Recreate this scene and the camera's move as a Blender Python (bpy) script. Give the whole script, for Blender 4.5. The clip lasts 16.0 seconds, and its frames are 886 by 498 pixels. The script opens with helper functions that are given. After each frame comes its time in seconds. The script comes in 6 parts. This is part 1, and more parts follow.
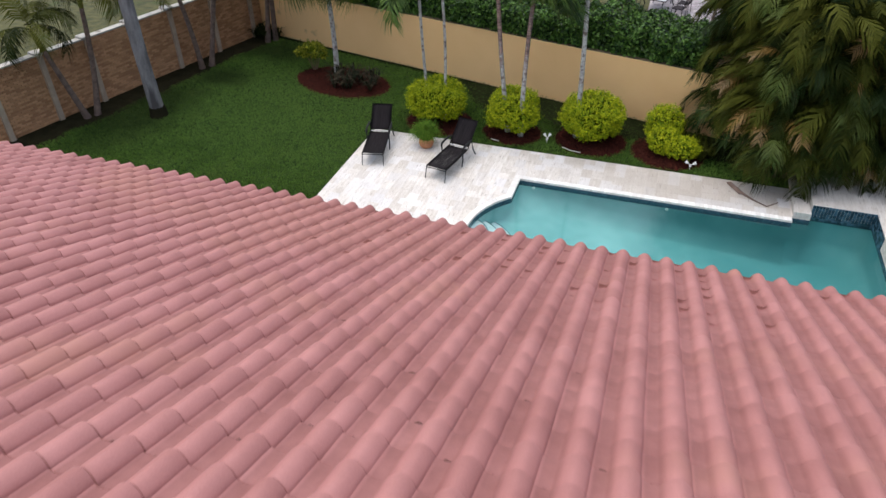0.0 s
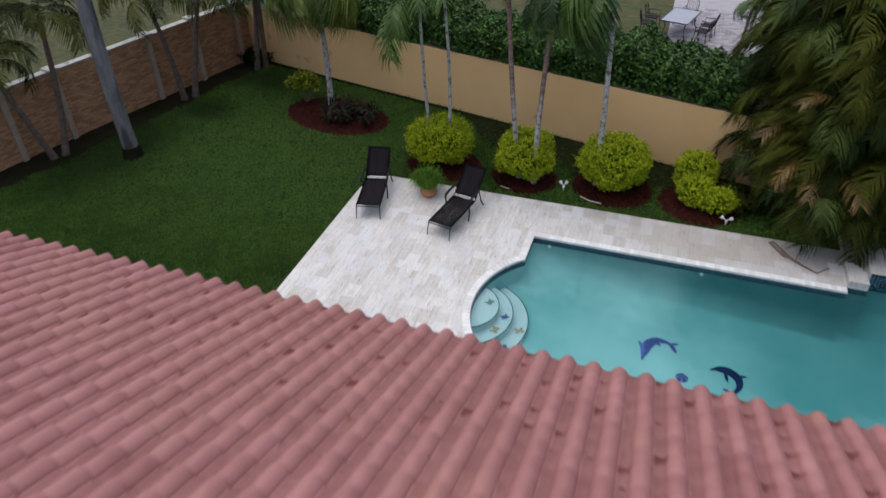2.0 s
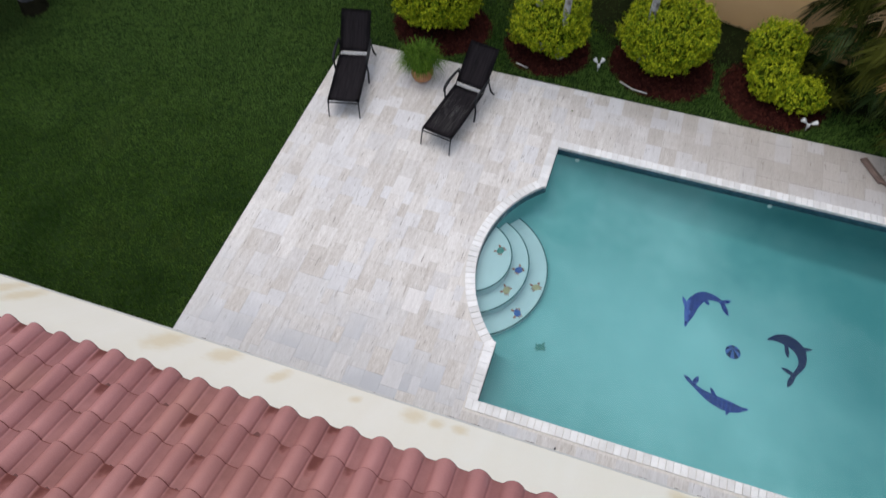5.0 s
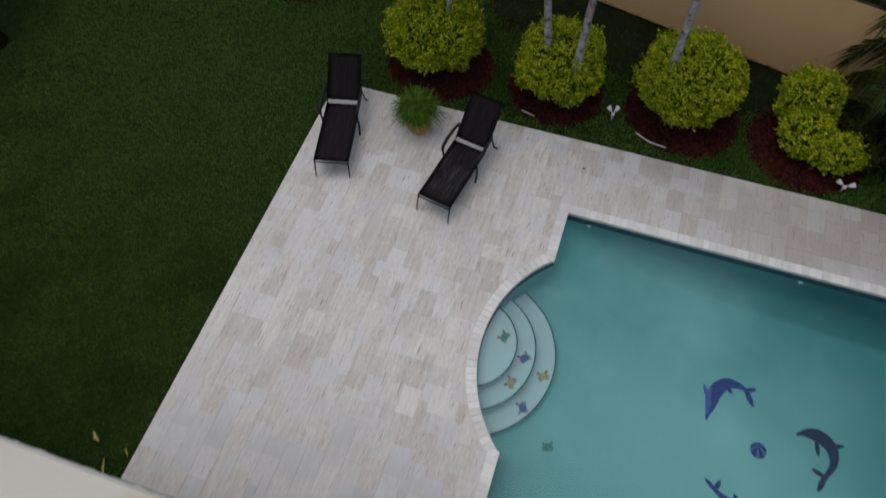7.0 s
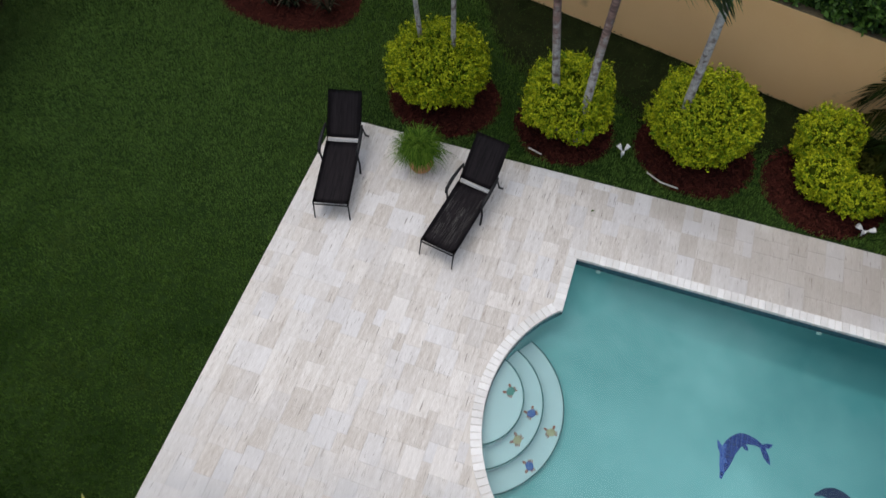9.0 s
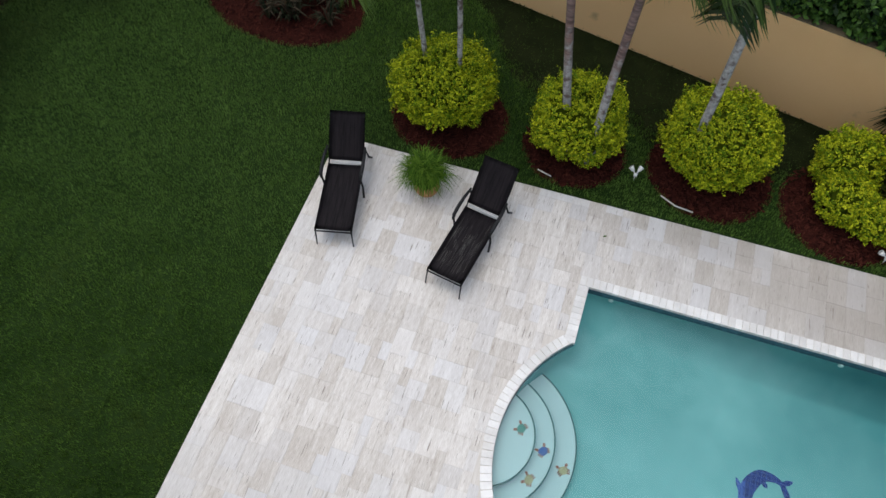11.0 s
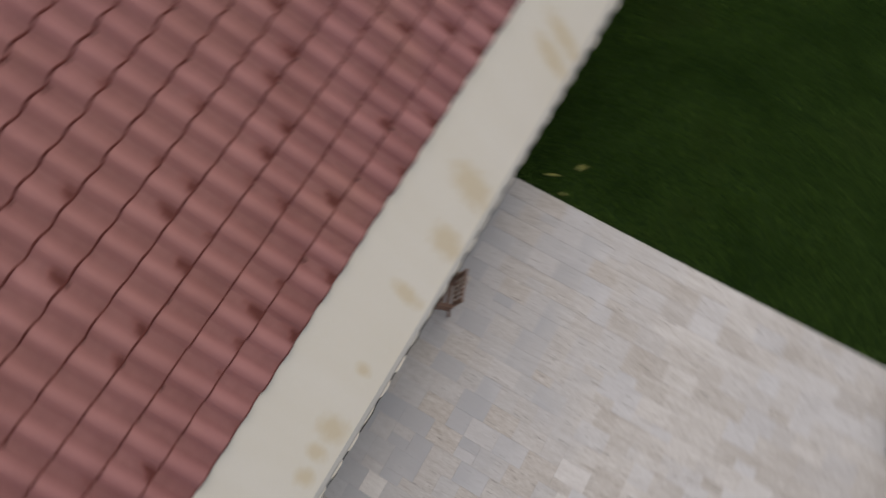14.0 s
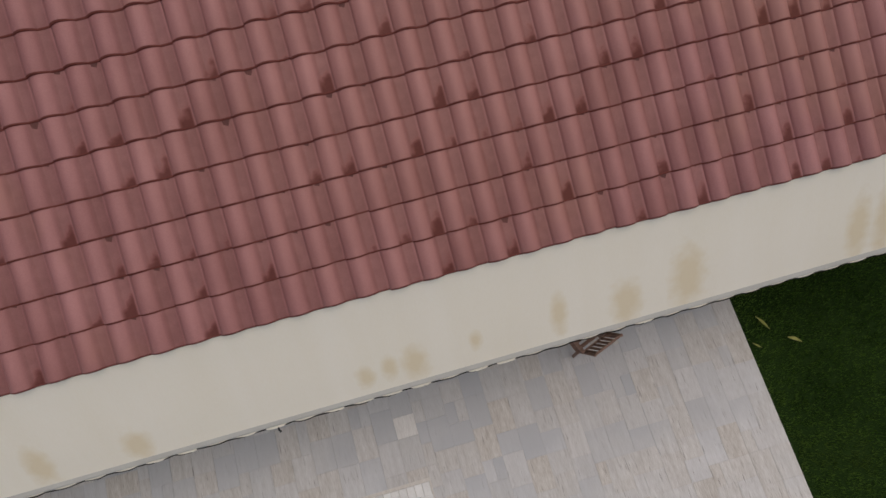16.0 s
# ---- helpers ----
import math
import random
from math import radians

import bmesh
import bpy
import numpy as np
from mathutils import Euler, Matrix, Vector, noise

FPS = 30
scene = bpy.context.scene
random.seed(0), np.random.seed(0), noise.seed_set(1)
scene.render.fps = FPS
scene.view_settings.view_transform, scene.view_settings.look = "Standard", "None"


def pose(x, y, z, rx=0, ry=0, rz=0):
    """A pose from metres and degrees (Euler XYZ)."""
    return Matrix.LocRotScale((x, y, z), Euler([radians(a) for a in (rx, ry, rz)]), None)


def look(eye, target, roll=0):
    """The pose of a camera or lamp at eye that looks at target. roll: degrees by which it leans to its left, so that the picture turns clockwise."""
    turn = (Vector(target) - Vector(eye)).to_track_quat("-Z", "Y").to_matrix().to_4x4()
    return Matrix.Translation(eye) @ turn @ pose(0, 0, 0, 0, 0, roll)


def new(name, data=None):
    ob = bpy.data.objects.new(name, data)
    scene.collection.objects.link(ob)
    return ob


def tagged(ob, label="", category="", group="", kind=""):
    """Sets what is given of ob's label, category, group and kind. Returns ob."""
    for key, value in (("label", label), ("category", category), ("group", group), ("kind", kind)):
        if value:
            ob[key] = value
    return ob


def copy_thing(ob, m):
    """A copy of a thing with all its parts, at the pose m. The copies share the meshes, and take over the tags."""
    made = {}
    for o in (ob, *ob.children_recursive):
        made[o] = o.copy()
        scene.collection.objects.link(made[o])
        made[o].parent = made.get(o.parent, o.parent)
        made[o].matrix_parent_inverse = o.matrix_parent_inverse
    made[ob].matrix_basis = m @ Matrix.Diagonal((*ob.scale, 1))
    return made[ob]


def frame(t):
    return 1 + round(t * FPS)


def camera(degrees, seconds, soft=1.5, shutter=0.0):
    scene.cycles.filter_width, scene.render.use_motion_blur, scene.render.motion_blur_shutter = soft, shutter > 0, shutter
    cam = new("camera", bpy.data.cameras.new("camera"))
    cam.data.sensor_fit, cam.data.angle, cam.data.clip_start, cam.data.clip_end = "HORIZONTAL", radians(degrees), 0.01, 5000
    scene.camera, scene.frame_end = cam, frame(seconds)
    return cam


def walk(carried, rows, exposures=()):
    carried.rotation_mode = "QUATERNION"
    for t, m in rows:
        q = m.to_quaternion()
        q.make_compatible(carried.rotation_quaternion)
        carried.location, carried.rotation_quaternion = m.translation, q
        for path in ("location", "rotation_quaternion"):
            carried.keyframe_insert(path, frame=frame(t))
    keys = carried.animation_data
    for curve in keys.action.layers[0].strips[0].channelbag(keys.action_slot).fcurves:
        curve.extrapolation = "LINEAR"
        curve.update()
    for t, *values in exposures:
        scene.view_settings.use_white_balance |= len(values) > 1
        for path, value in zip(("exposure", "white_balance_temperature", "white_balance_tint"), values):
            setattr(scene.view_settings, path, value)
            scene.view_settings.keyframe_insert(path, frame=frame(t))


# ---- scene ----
cam = camera(65.1, 16.0, shutter=0.85)
PATH = [
    (0, (3.374, -17.094, 10.393), (2.863, -15.575, 9.197), -0.7),
    (0.5, (3.244, -16.696, 10.354), (2.727, -15.177, 9.16), -0.7),
    (1, (3.043, -16.12, 10.353), (2.524, -14.601, 9.161), -0.7),
    (1.5, (2.779, -15.365, 10.358), (2.26, -13.845, 9.165), -0.6),
    (2, (2.466, -14.423, 10.342), (1.946, -12.903, 9.15), -0.7),
    (2.5, (2.103, -13.363, 10.373), (1.586, -11.847, 9.176), -0.6),
    (3, (1.71, -12.088, 10.357), (1.193, -10.584, 9.145), -0.6),
    (3.5, (1.30, -10.86, 10.325), (0.805, -9.417, 9.033), -0.5),
    (4, (0.984, -9.967, 10.348), (0.502, -8.548, 9.025), -0.4),
    (4.5, (0.924, -9.731, 10.349), (0.494, -8.488, 8.842), -0.7),
    (4.7, (0.901, -9.66, 10.375), (0.516, -8.556, 8.752), -0.9),
    (6.8, (0.176, -7.456, 10.553), (-0.143, -6.53, 8.809), -0.9),
    (7, (0.122, -7.157, 10.548), (-0.213, -6.213, 8.816), -1.4),
    (7.5, (-0.006, -6.706, 10.586), (-0.343, -5.77, 8.851), -1.7),
    (8, (-0.074, -6.545, 10.597), (-0.41, -5.618, 8.856), -1.8),
    (8.5, (-0.151, -6.427, 10.594), (-0.486, -5.497, 8.855), -1.6),
    (9, (-0.218, -6.252, 10.57), (-0.555, -5.315, 8.836), -1.5),
    (9.5, (-0.338, -5.814, 10.617), (-0.671, -4.902, 8.869), -1.8),
    (9.7, (-0.381, -5.728, 10.616), (-0.714, -4.808, 8.872), -1.6),
    (11.8, (-0.599, -5.574, 10.389), (-0.929, -4.658, 8.642), -1.8),
    (12, (-0.566, -5.569, 10.373), (-0.857, -4.814, 8.544), -2.1),
    (12.3, (-0.545, -5.467, 10.367), (-0.821, -4.864, 8.48), -3.6),
    (12.5, (-0.566, -5.375, 10.362), (-0.953, -4.858, 8.469), -4.3),
    (12.7, (-0.561, -5.364, 10.334), (-1.074, -4.964, 8.443), -4.7),
    (12.9, (-0.564, -5.421, 10.338), (-1.161, -5.147, 8.449), -3.8),
    (13.1, (-0.546, -5.475, 10.333), (-1.189, -5.325, 8.445), -3.0),
    (13.3, (-0.533, -5.511, 10.304), (-1.197, -5.481, 8.418), -3.2),
    (13.5, (-0.491, -5.497, 10.287), (-1.156, -5.585, 8.403), -2.8),
    (13.7, (-0.527, -5.536, 10.29), (-1.162, -5.732, 8.404), -2.4),
    (13.9, (-0.544, -5.569, 10.308), (-1.13, -5.867, 8.419), -2.1),
    (14, (-0.566, -5.561, 10.31), (-1.117, -5.908, 8.419), -2.1),
    (14.1, (-0.596, -5.588, 10.307), (-1.108, -5.982, 8.414), -2.5),
    (14.5, (-0.585, -5.608, 10.296), (-0.961, -6.125, 8.401), -2.4),
    (15, (-0.577, -5.661, 10.285), (-0.851, -6.229, 8.387), -2.4),
    (15.5, (-0.541, -5.699, 10.261), (-0.694, -6.297, 8.359), -2.5),
    (16, (-0.506, -5.737, 10.26), (-0.65, -6.336, 8.358), -2.3),
]
EXPOSURES = [(0, 0.56, 6350, 8), (0.5, 0.41, 6250, 8), (1.0, 0.26, 6050, 8), (1.5, 0.10, 6050, 8), (2.0, -0.02, 6050, 8), (2.5, -0.03, 6100, 8), (3.0, -0.03, 6150, 8), (4.7, 0.0, 6100, 8),
             (6.8, -0.8, 6200, 7), (7.0, -0.78, 6200, 7), (7.5, -0.5, 6250, 7), (8.0, -0.28, 6250, 7), (9.0, -0.12, 6250, 7), (9.7, -0.07, 6250, 7), (11.8, -0.03, 6100, 5), (12.0, -0.03, 6100, 5), (12.3, -0.3, 6100, 5),
             (12.5, -0.5, 6100, 6), (13.0, -0.73, 6350, 8), (13.5, -0.76, 6500, 9), (14.5, -0.77, 6600, 9), (16.0, -0.77, 6650, 9)]
walk(cam, [(t, look(e, g, r)) for t, e, g, r in PATH], EXPOSURES)

# ---- light ----
world = bpy.data.worlds.new("sky")
scene.world = world
world.use_nodes = True
wt = world.node_tree
sky = wt.nodes.new("ShaderNodeTexSky")
sky.sky_type = "NISHITA"
sky.sun_disc = False
sky.sun_elevation, sky.sun_rotation = radians(76.8), radians(281)
sky.dust_density, sky.air_density, sky.ozone_density = 4.0, 1.0, 1.0
wt.nodes["Background"].inputs[1].default_value = 0.15
wt.links.new(sky.outputs[0], wt.nodes["Background"].inputs[0])
sun = new("sun", bpy.data.lights.new("sun", "SUN"))
sun.data.energy, sun.data.angle, sun.data.color = 1.35, radians(125), (1.0, 0.925, 0.81)
sun.matrix_world = look((-6, 1.2, 26), (0, 0, 0))


# ---- materials ----
def mat(name, dark, light, rough=0.6, scale=6.0, grain=60.0, bump=0.2, dist=0.01, metal=0.0, stretch=(1, 1, 1),
        per_object=0.0, per_island=0.0, mix=0.35, spec=0.5, stain=None, stain_scale=1.5, stain_at=0.6, world=False, streaks=False):
    m = bpy.data.materials.new(name)
    m.use_nodes = True
    nt = m.node_tree
    n, lk = nt.nodes, nt.links.new
    b = n["Principled BSDF"]
    b.inputs["Roughness"].default_value = rough
    b.inputs["Metallic"].default_value = metal
    b.inputs["Specular IOR Level"].default_value = spec
    co = n.new("ShaderNodeTexCoord")
    mp = n.new("ShaderNodeMapping")
    mp.inputs["Scale"].default_value = stretch
    place = n.new("ShaderNodeNewGeometry").outputs["Position"] if world else co.outputs["Object"]
    lk(place, mp.inputs[0])
    a = n.new("ShaderNodeTexNoise")
    a.inputs["Scale"].default_value = scale
    a.inputs["Detail"].default_value = 5
    lk(mp.outputs[0], a.inputs["Vector"])
    g = n.new("ShaderNodeTexNoise")
    g.inputs["Scale"].default_value = grain
    g.inputs["Detail"].default_value = 3
    lk(mp.outputs[0], g.inputs["Vector"])
    sub = n.new("ShaderNodeMath")
    sub.operation = "MULTIPLY_ADD"
    lk(g.outputs[0], sub.inputs[0])
    sub.inputs[1].default_value = mix
    sub2 = n.new("ShaderNodeMath")
    sub2.operation = "MULTIPLY"
    lk(a.outputs[0], sub2.inputs[0])
    sub2.inputs[1].default_value = 1 - mix
    lk(sub2.outputs[0], sub.inputs[2])
    fac = sub.outputs[0]
    if per_object or per_island:
        src = n.new("ShaderNodeObjectInfo").outputs["Random"] if per_object else n.new("ShaderNodeNewGeometry").outputs["Random Per Island"]
        w = per_object or per_island
        o1 = n.new("ShaderNodeMath")
        o1.operation = "MULTIPLY_ADD"
        lk(src, o1.inputs[0])
        o1.inputs[1].default_value = w
        o1.inputs[2].default_value = -w / 2
        o2 = n.new("ShaderNodeMath")
        o2.operation = "ADD"
        lk(fac, o2.inputs[0])
        lk(o1.outputs[0], o2.inputs[1])
        fac = o2.outputs[0]
    r = n.new("ShaderNodeValToRGB")
    r.color_ramp.elements[0].position, r.color_ramp.elements[1].position = 0.3, 0.7
    r.color_ramp.elements[0].color, r.color_ramp.elements[1].color = (*dark, 1), (*light, 1)
    lk(fac, r.inputs[0])
    col = r.outputs[0]
    if stain:
        s = n.new("ShaderNodeTexNoise")
        s.inputs["Scale"].default_value = stain_scale
        s.inputs["Detail"].default_value = 6
        lk(mp.outputs[0] if streaks else place, s.inputs["Vector"])
        sr = n.new("ShaderNodeValToRGB")
        sr.color_ramp.elements[0].position, sr.color_ramp.elements[1].position = stain_at, stain_at + 0.12
        lk(s.outputs[0], sr.inputs[0])
        mx = n.new("ShaderNodeMix")
        mx.data_type = "RGBA"
        lk(sr.outputs[0], mx.inputs["Factor"])
        lk(col, mx.inputs["A"])
        mx.inputs["B"].default_value = (*stain, 1)
        col = mx.outputs["Result"]
    lk(col, b.inputs["Base Color"])
    if bump:
        bp = n.new("ShaderNodeBump")
        bp.inputs["Strength"].default_value = bump
        bp.inputs["Distance"].default_value = dist
        lk(g.outputs[0], bp.inputs["Height"])
        lk(bp.outputs[0], b.inputs["Normal"])
    return m


M = {}
M["tile"] = mat("roof_tile_terracotta", (0.326, 0.131, 0.120), (0.470, 0.212, 0.199), 0.60, 1.3, 90, 0.25, 0.004, spec=0.5, per_object=0.16,
                stain=(0.420, 0.190, 0.158), stain_scale=0.6, stain_at=0.58, world=True)
M["tile_rest"] = mat("roof_tile_terracotta_rest", (0.326, 0.131, 0.120), (0.470, 0.212, 0.199), 0.60, 1.3, 90, 0.25, 0.004, spec=0.5, per_island=0.16,
                     stain=(0.420, 0.190, 0.158), stain_scale=0.6, stain_at=0.58, world=True)
M["tile_end"] = mat("dark_tile_end", (0.15, 0.044, 0.036), (0.23, 0.075, 0.060), 0.85, 3.0, 60, spec=0.1)
M["underlay"] = mat("roof_underlay", (0.10, 0.04, 0.035), (0.16, 0.06, 0.05), 0.9)
M["eave"] = mat("white_painted_eave", (0.905, 0.835, 0.692), (0.95, 0.892, 0.778), 0.55, 0.8, 50, 0.1, 0.003, stretch=(2.5, 0.35, 0.35))
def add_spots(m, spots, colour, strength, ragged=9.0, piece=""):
    """Soft stains and painted shade or shine, each an upright oval round a place on the surface; piece: "Random" or
    "Random Per Island" makes each tile take them up unlike the next.
    """
    n, lk = m.node_tree.nodes, m.node_tree.links.new
    b = n["Principled BSDF"]
    src = b.inputs["Base Color"].links[0].from_socket
    pos = n.new("ShaderNodeNewGeometry").outputs["Position"]
    ns = n.new("ShaderNodeTexNoise")
    ns.inputs["Scale"].default_value = ragged
    lk(pos, ns.inputs["Vector"])
    total = None
    for x, y, w, h in spots:
        mp = n.new("ShaderNodeMapping")
        mp.inputs["Location"].default_value = (-x / w, -y / h, 0)
        mp.inputs["Scale"].default_value = (1 / w, 1 / h, 0)
        lk(pos, mp.inputs[0])
        ln = n.new("ShaderNodeVectorMath")
        ln.operation = "LENGTH"
        lk(mp.outputs[0], ln.inputs[0])
        ad = n.new("ShaderNodeMath")
        ad.operation = "ADD"
        lk(ln.outputs["Value"], ad.inputs[0])
        lk(ns.outputs[0], ad.inputs[1])
        mr = n.new("ShaderNodeMapRange")
        mr.inputs["From Min"].default_value, mr.inputs["From Max"].default_value = 1.9, 0.95
        mr.inputs["To Min"].default_value, mr.inputs["To Max"].default_value = 0.0, strength
        lk(ad.outputs[0], mr.inputs["Value"])
        if total is None:
            total = mr.outputs[0]
        else:
            mm = n.new("ShaderNodeMath")
            mm.operation = "MAXIMUM"
            lk(total, mm.inputs[0])
            lk(mr.outputs[0], mm.inputs[1])
            total = mm.outputs[0]
    if piece:
        rnd = n.new("ShaderNodeObjectInfo").outputs["Random"] if piece == "Random" else n.new("ShaderNodeNewGeometry").outputs["Random Per Island"]
        up = n.new("ShaderNodeMapRange")
        up.inputs["To Min"].default_value, up.inputs["To Max"].default_value = 0.05, 1.6
        lk(rnd, up.inputs["Value"])
        each = n.new("ShaderNodeMath")
        each.operation = "MULTIPLY"
        each.use_clamp = True
        lk(total, each.inputs[0])
        lk(up.outputs[0], each.inputs[1])
        total = each.outputs[0]
    mx = n.new("ShaderNodeMix")
    mx.data_type = "RGBA"
    lk(total, mx.inputs["Factor"])
    lk(src, mx.inputs["A"])
    mx.inputs["B"].default_value = (*colour, 1)
    lk(mx.outputs["Result"], b.inputs["Base Color"])


add_spots(M["eave"], ((-2.89, -6.96, 0.169, 0.188), (-3.62, -7.03, 0.195, 0.250), (-0.44, -6.96, 0.130, 0.138), (0.13, -6.95, 0.091, 0.088), (-0.15, -6.98, 0.078, 0.100), (-2.1, -7.02, 0.091, 0.175), (2.64, -6.92, 0.143, 0.125), (3.65, -6.98, 0.130, 0.163), (-5.69, -7.04, 0.130, 0.250), (-6.02, -7.04, 0.130, 0.275), (-1.14, -7, 0.065, 0.075)), (0.76, 0.615, 0.37), 0.62)
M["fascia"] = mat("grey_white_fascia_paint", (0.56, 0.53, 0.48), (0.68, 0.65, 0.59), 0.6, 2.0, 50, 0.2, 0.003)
M["wallpaint"] = mat("house_stucco", (0.62, 0.55, 0.42), (0.72, 0.65, 0.5), 0.85, 1.2, 120, 0.4, 0.004)
M["stucco"] = mat("tan_stucco_wall", (0.80, 0.51, 0.23), (0.91, 0.605, 0.293), 0.85, 0.45, 110, 0.35, 0.004,
                  stain=(0.30, 0.20, 0.11), stain_scale=1.1, stain_at=0.66)
# dark tone that lets the wall top merge with the hedge
M["wall_top"] = mat("dark_wall_top", (0.03, 0.032, 0.016), (0.15, 0.115, 0.065), 0.9, 2.0, 30, 0.4, 0.006)
M["brick"] = mat("brown_brick", (0.35, 0.175, 0.082), (0.56, 0.31, 0.16), 0.85, 1.5, 60, 0.4, 0.004, per_island=0.5)
M["brick_one"] = mat("brown_brick_single", (0.35, 0.175, 0.082), (0.56, 0.31, 0.16), 0.85, 1.5, 60, 0.4, 0.004, per_object=0.5, world=True)
M["mortar"] = mat("brick_mortar", (0.27, 0.17, 0.105), (0.36, 0.24, 0.155), 0.9, 2.0)
M["cap"] = mat("pale_concrete_cap", (0.36, 0.345, 0.315), (0.56, 0.54, 0.50), 0.8, 3.0, 60, 0.3, 0.004, stain=(0.22, 0.2, 0.17), stain_scale=3)
M["post"] = mat("weathered_post", (0.33, 0.25, 0.185), (0.52, 0.415, 0.32), 0.85, 3.0, 40, 0.3, 0.004)
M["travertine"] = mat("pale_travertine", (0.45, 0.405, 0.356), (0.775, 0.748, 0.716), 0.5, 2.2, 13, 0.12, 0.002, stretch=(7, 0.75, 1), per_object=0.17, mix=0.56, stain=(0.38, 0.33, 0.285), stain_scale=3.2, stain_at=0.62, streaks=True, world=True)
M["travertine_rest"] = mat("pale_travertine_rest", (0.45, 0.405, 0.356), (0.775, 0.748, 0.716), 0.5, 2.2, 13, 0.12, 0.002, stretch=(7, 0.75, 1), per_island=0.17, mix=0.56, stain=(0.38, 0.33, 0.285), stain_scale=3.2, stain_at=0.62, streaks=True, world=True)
add_spots(M["travertine_rest"], ((4.9, 1.0, 3.6, 1.2), (2.2, 1.45, 1.5, 0.4)), (0.37, 0.335, 0.295), 0.7, 1.6)


def add_veins(m, per_object):
    """Some tiles cooler in hue, and thin dark pores along the grain."""
    n, lk = m.node_tree.nodes, m.node_tree.links.new
    b = n["Principled BSDF"]
    src = b.inputs["Base Color"].links[0].from_socket
    rnd = n.new("ShaderNodeObjectInfo").outputs["Random"] if per_object else n.new("ShaderNodeNewGeometry").outputs["Random Per Island"]
    wr = n.new("ShaderNodeMath")
    wr.operation = "MULTIPLY"
    lk(rnd, wr.inputs[0])
    wr.inputs[1].default_value = 7.31
    fr = n.new("ShaderNodeMath")
    fr.operation = "FRACT"
    lk(wr.outputs[0], fr.inputs[0])
    mr = n.new("ShaderNodeMapRange")
    mr.inputs["From Min"].default_value, mr.inputs["From Max"].default_value = 0.5, 1.0
    mr.inputs["To Min"].default_value, mr.inputs["To Max"].default_value = 0.0, 0.4
    lk(fr.outputs[0], mr.inputs["Value"])
    mp = n.new("ShaderNodeMapping")
    mp.inputs["Scale"].default_value = (38, 3.2, 1)
    lk(n.new("ShaderNodeNewGeometry").outputs["Position"], mp.inputs[0])
    ns = n.new("ShaderNodeTexNoise")
    ns.inputs["Scale"].default_value = 1.0
    ns.inputs["Detail"].default_value = 3
    lk(mp.outputs[0], ns.inputs["Vector"])
    vr = n.new("ShaderNodeMapRange")
    vr.inputs["From Min"].default_value, vr.inputs["From Max"].default_value = 0.635, 0.70
    vr.inputs["To Min"].default_value, vr.inputs["To Max"].default_value = 0.0, 0.8
    lk(ns.outputs[0], vr.inputs["Value"])
    for fac, colour in ((mr.outputs[0], (0.66, 0.68, 0.73, 1)), (vr.outputs[0], (0.21, 0.18, 0.15, 1))):
        mx = n.new("ShaderNodeMix")
        mx.data_type = "RGBA"
        lk(fac, mx.inputs["Factor"])
        lk(src, mx.inputs["A"])
        mx.inputs["B"].default_value = colour
        src = mx.outputs["Result"]
    lk(src, b.inputs["Base Color"])


add_veins(M["travertine"], True)
add_veins(M["travertine_rest"], False)
# grey put on the tiles below the eave: house shade and uneven wear
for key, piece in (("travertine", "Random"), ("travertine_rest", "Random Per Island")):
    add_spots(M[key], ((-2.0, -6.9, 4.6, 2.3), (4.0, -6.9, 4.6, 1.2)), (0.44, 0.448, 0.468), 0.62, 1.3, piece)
M["travertine_white"] = mat("clean_white_travertine", (0.58, 0.55, 0.52), (0.81, 0.785, 0.76), 0.5, 2.2, 13, 0.12, 0.002, stretch=(7, 0.75, 1), mix=0.56, world=True)
M["grout"] = mat("travertine_bed", (0.55, 0.505, 0.455), (0.72, 0.69, 0.65), 0.8, 5.0, stretch=(5, 0.6, 1), world=True)
M["coping"] = mat("white_coping_brick", (0.66, 0.645, 0.625), (0.84, 0.83, 0.815), 0.55, 4.0, 40, 0.15, 0.003, per_object=0.4, world=True)
M["plaster"] = mat("pool_plaster", (0.105, 0.30, 0.31), (0.31, 0.53, 0.54), 0.7, 0.45, 3.0, 0.0, mix=0.22)
M["step"] = mat("pool_step_plaster", (0.53, 0.57, 0.60), (0.66, 0.69, 0.72), 0.7, 1.0, 10.0, 0.0)
M["edge"] = mat("step_edge_tile", (0.03, 0.10, 0.11), (0.06, 0.16, 0.17), 0.4, 5)
M["mosaic"] = mat("navy_mosaic", (0.012, 0.035, 0.055), (0.06, 0.12, 0.17), 0.25, 12.0, 40, 0.1, 0.002, per_island=0.9)
M["blue"] = mat("cobalt_mosaic", (0.002, 0.008, 0.085), (0.008, 0.030, 0.24), 0.3, 14.0, 60, 0.05, 0.002)
M["navy"] = mat("dark_navy_mosaic", (0.002, 0.006, 0.034), (0.006, 0.019, 0.095), 0.3, 14.0, 60, 0.05, 0.002)
M["lawn"] = mat("lawn_ground", (0.011, 0.025, 0.005), (0.023, 0.046, 0.010), 0.9, 1.1, 26, 0.5, 0.02, mix=0.35, spec=0.05)
M["blade"] = mat("grass_blade", (0.044, 0.099, 0.016), (0.182, 0.297, 0.055), 0.75, 0.55, 30, 0, per_island=0.32, mix=0.2, spec=0.06, stain=(0.090, 0.120, 0.030), stain_scale=0.55, stain_at=0.58, world=True)
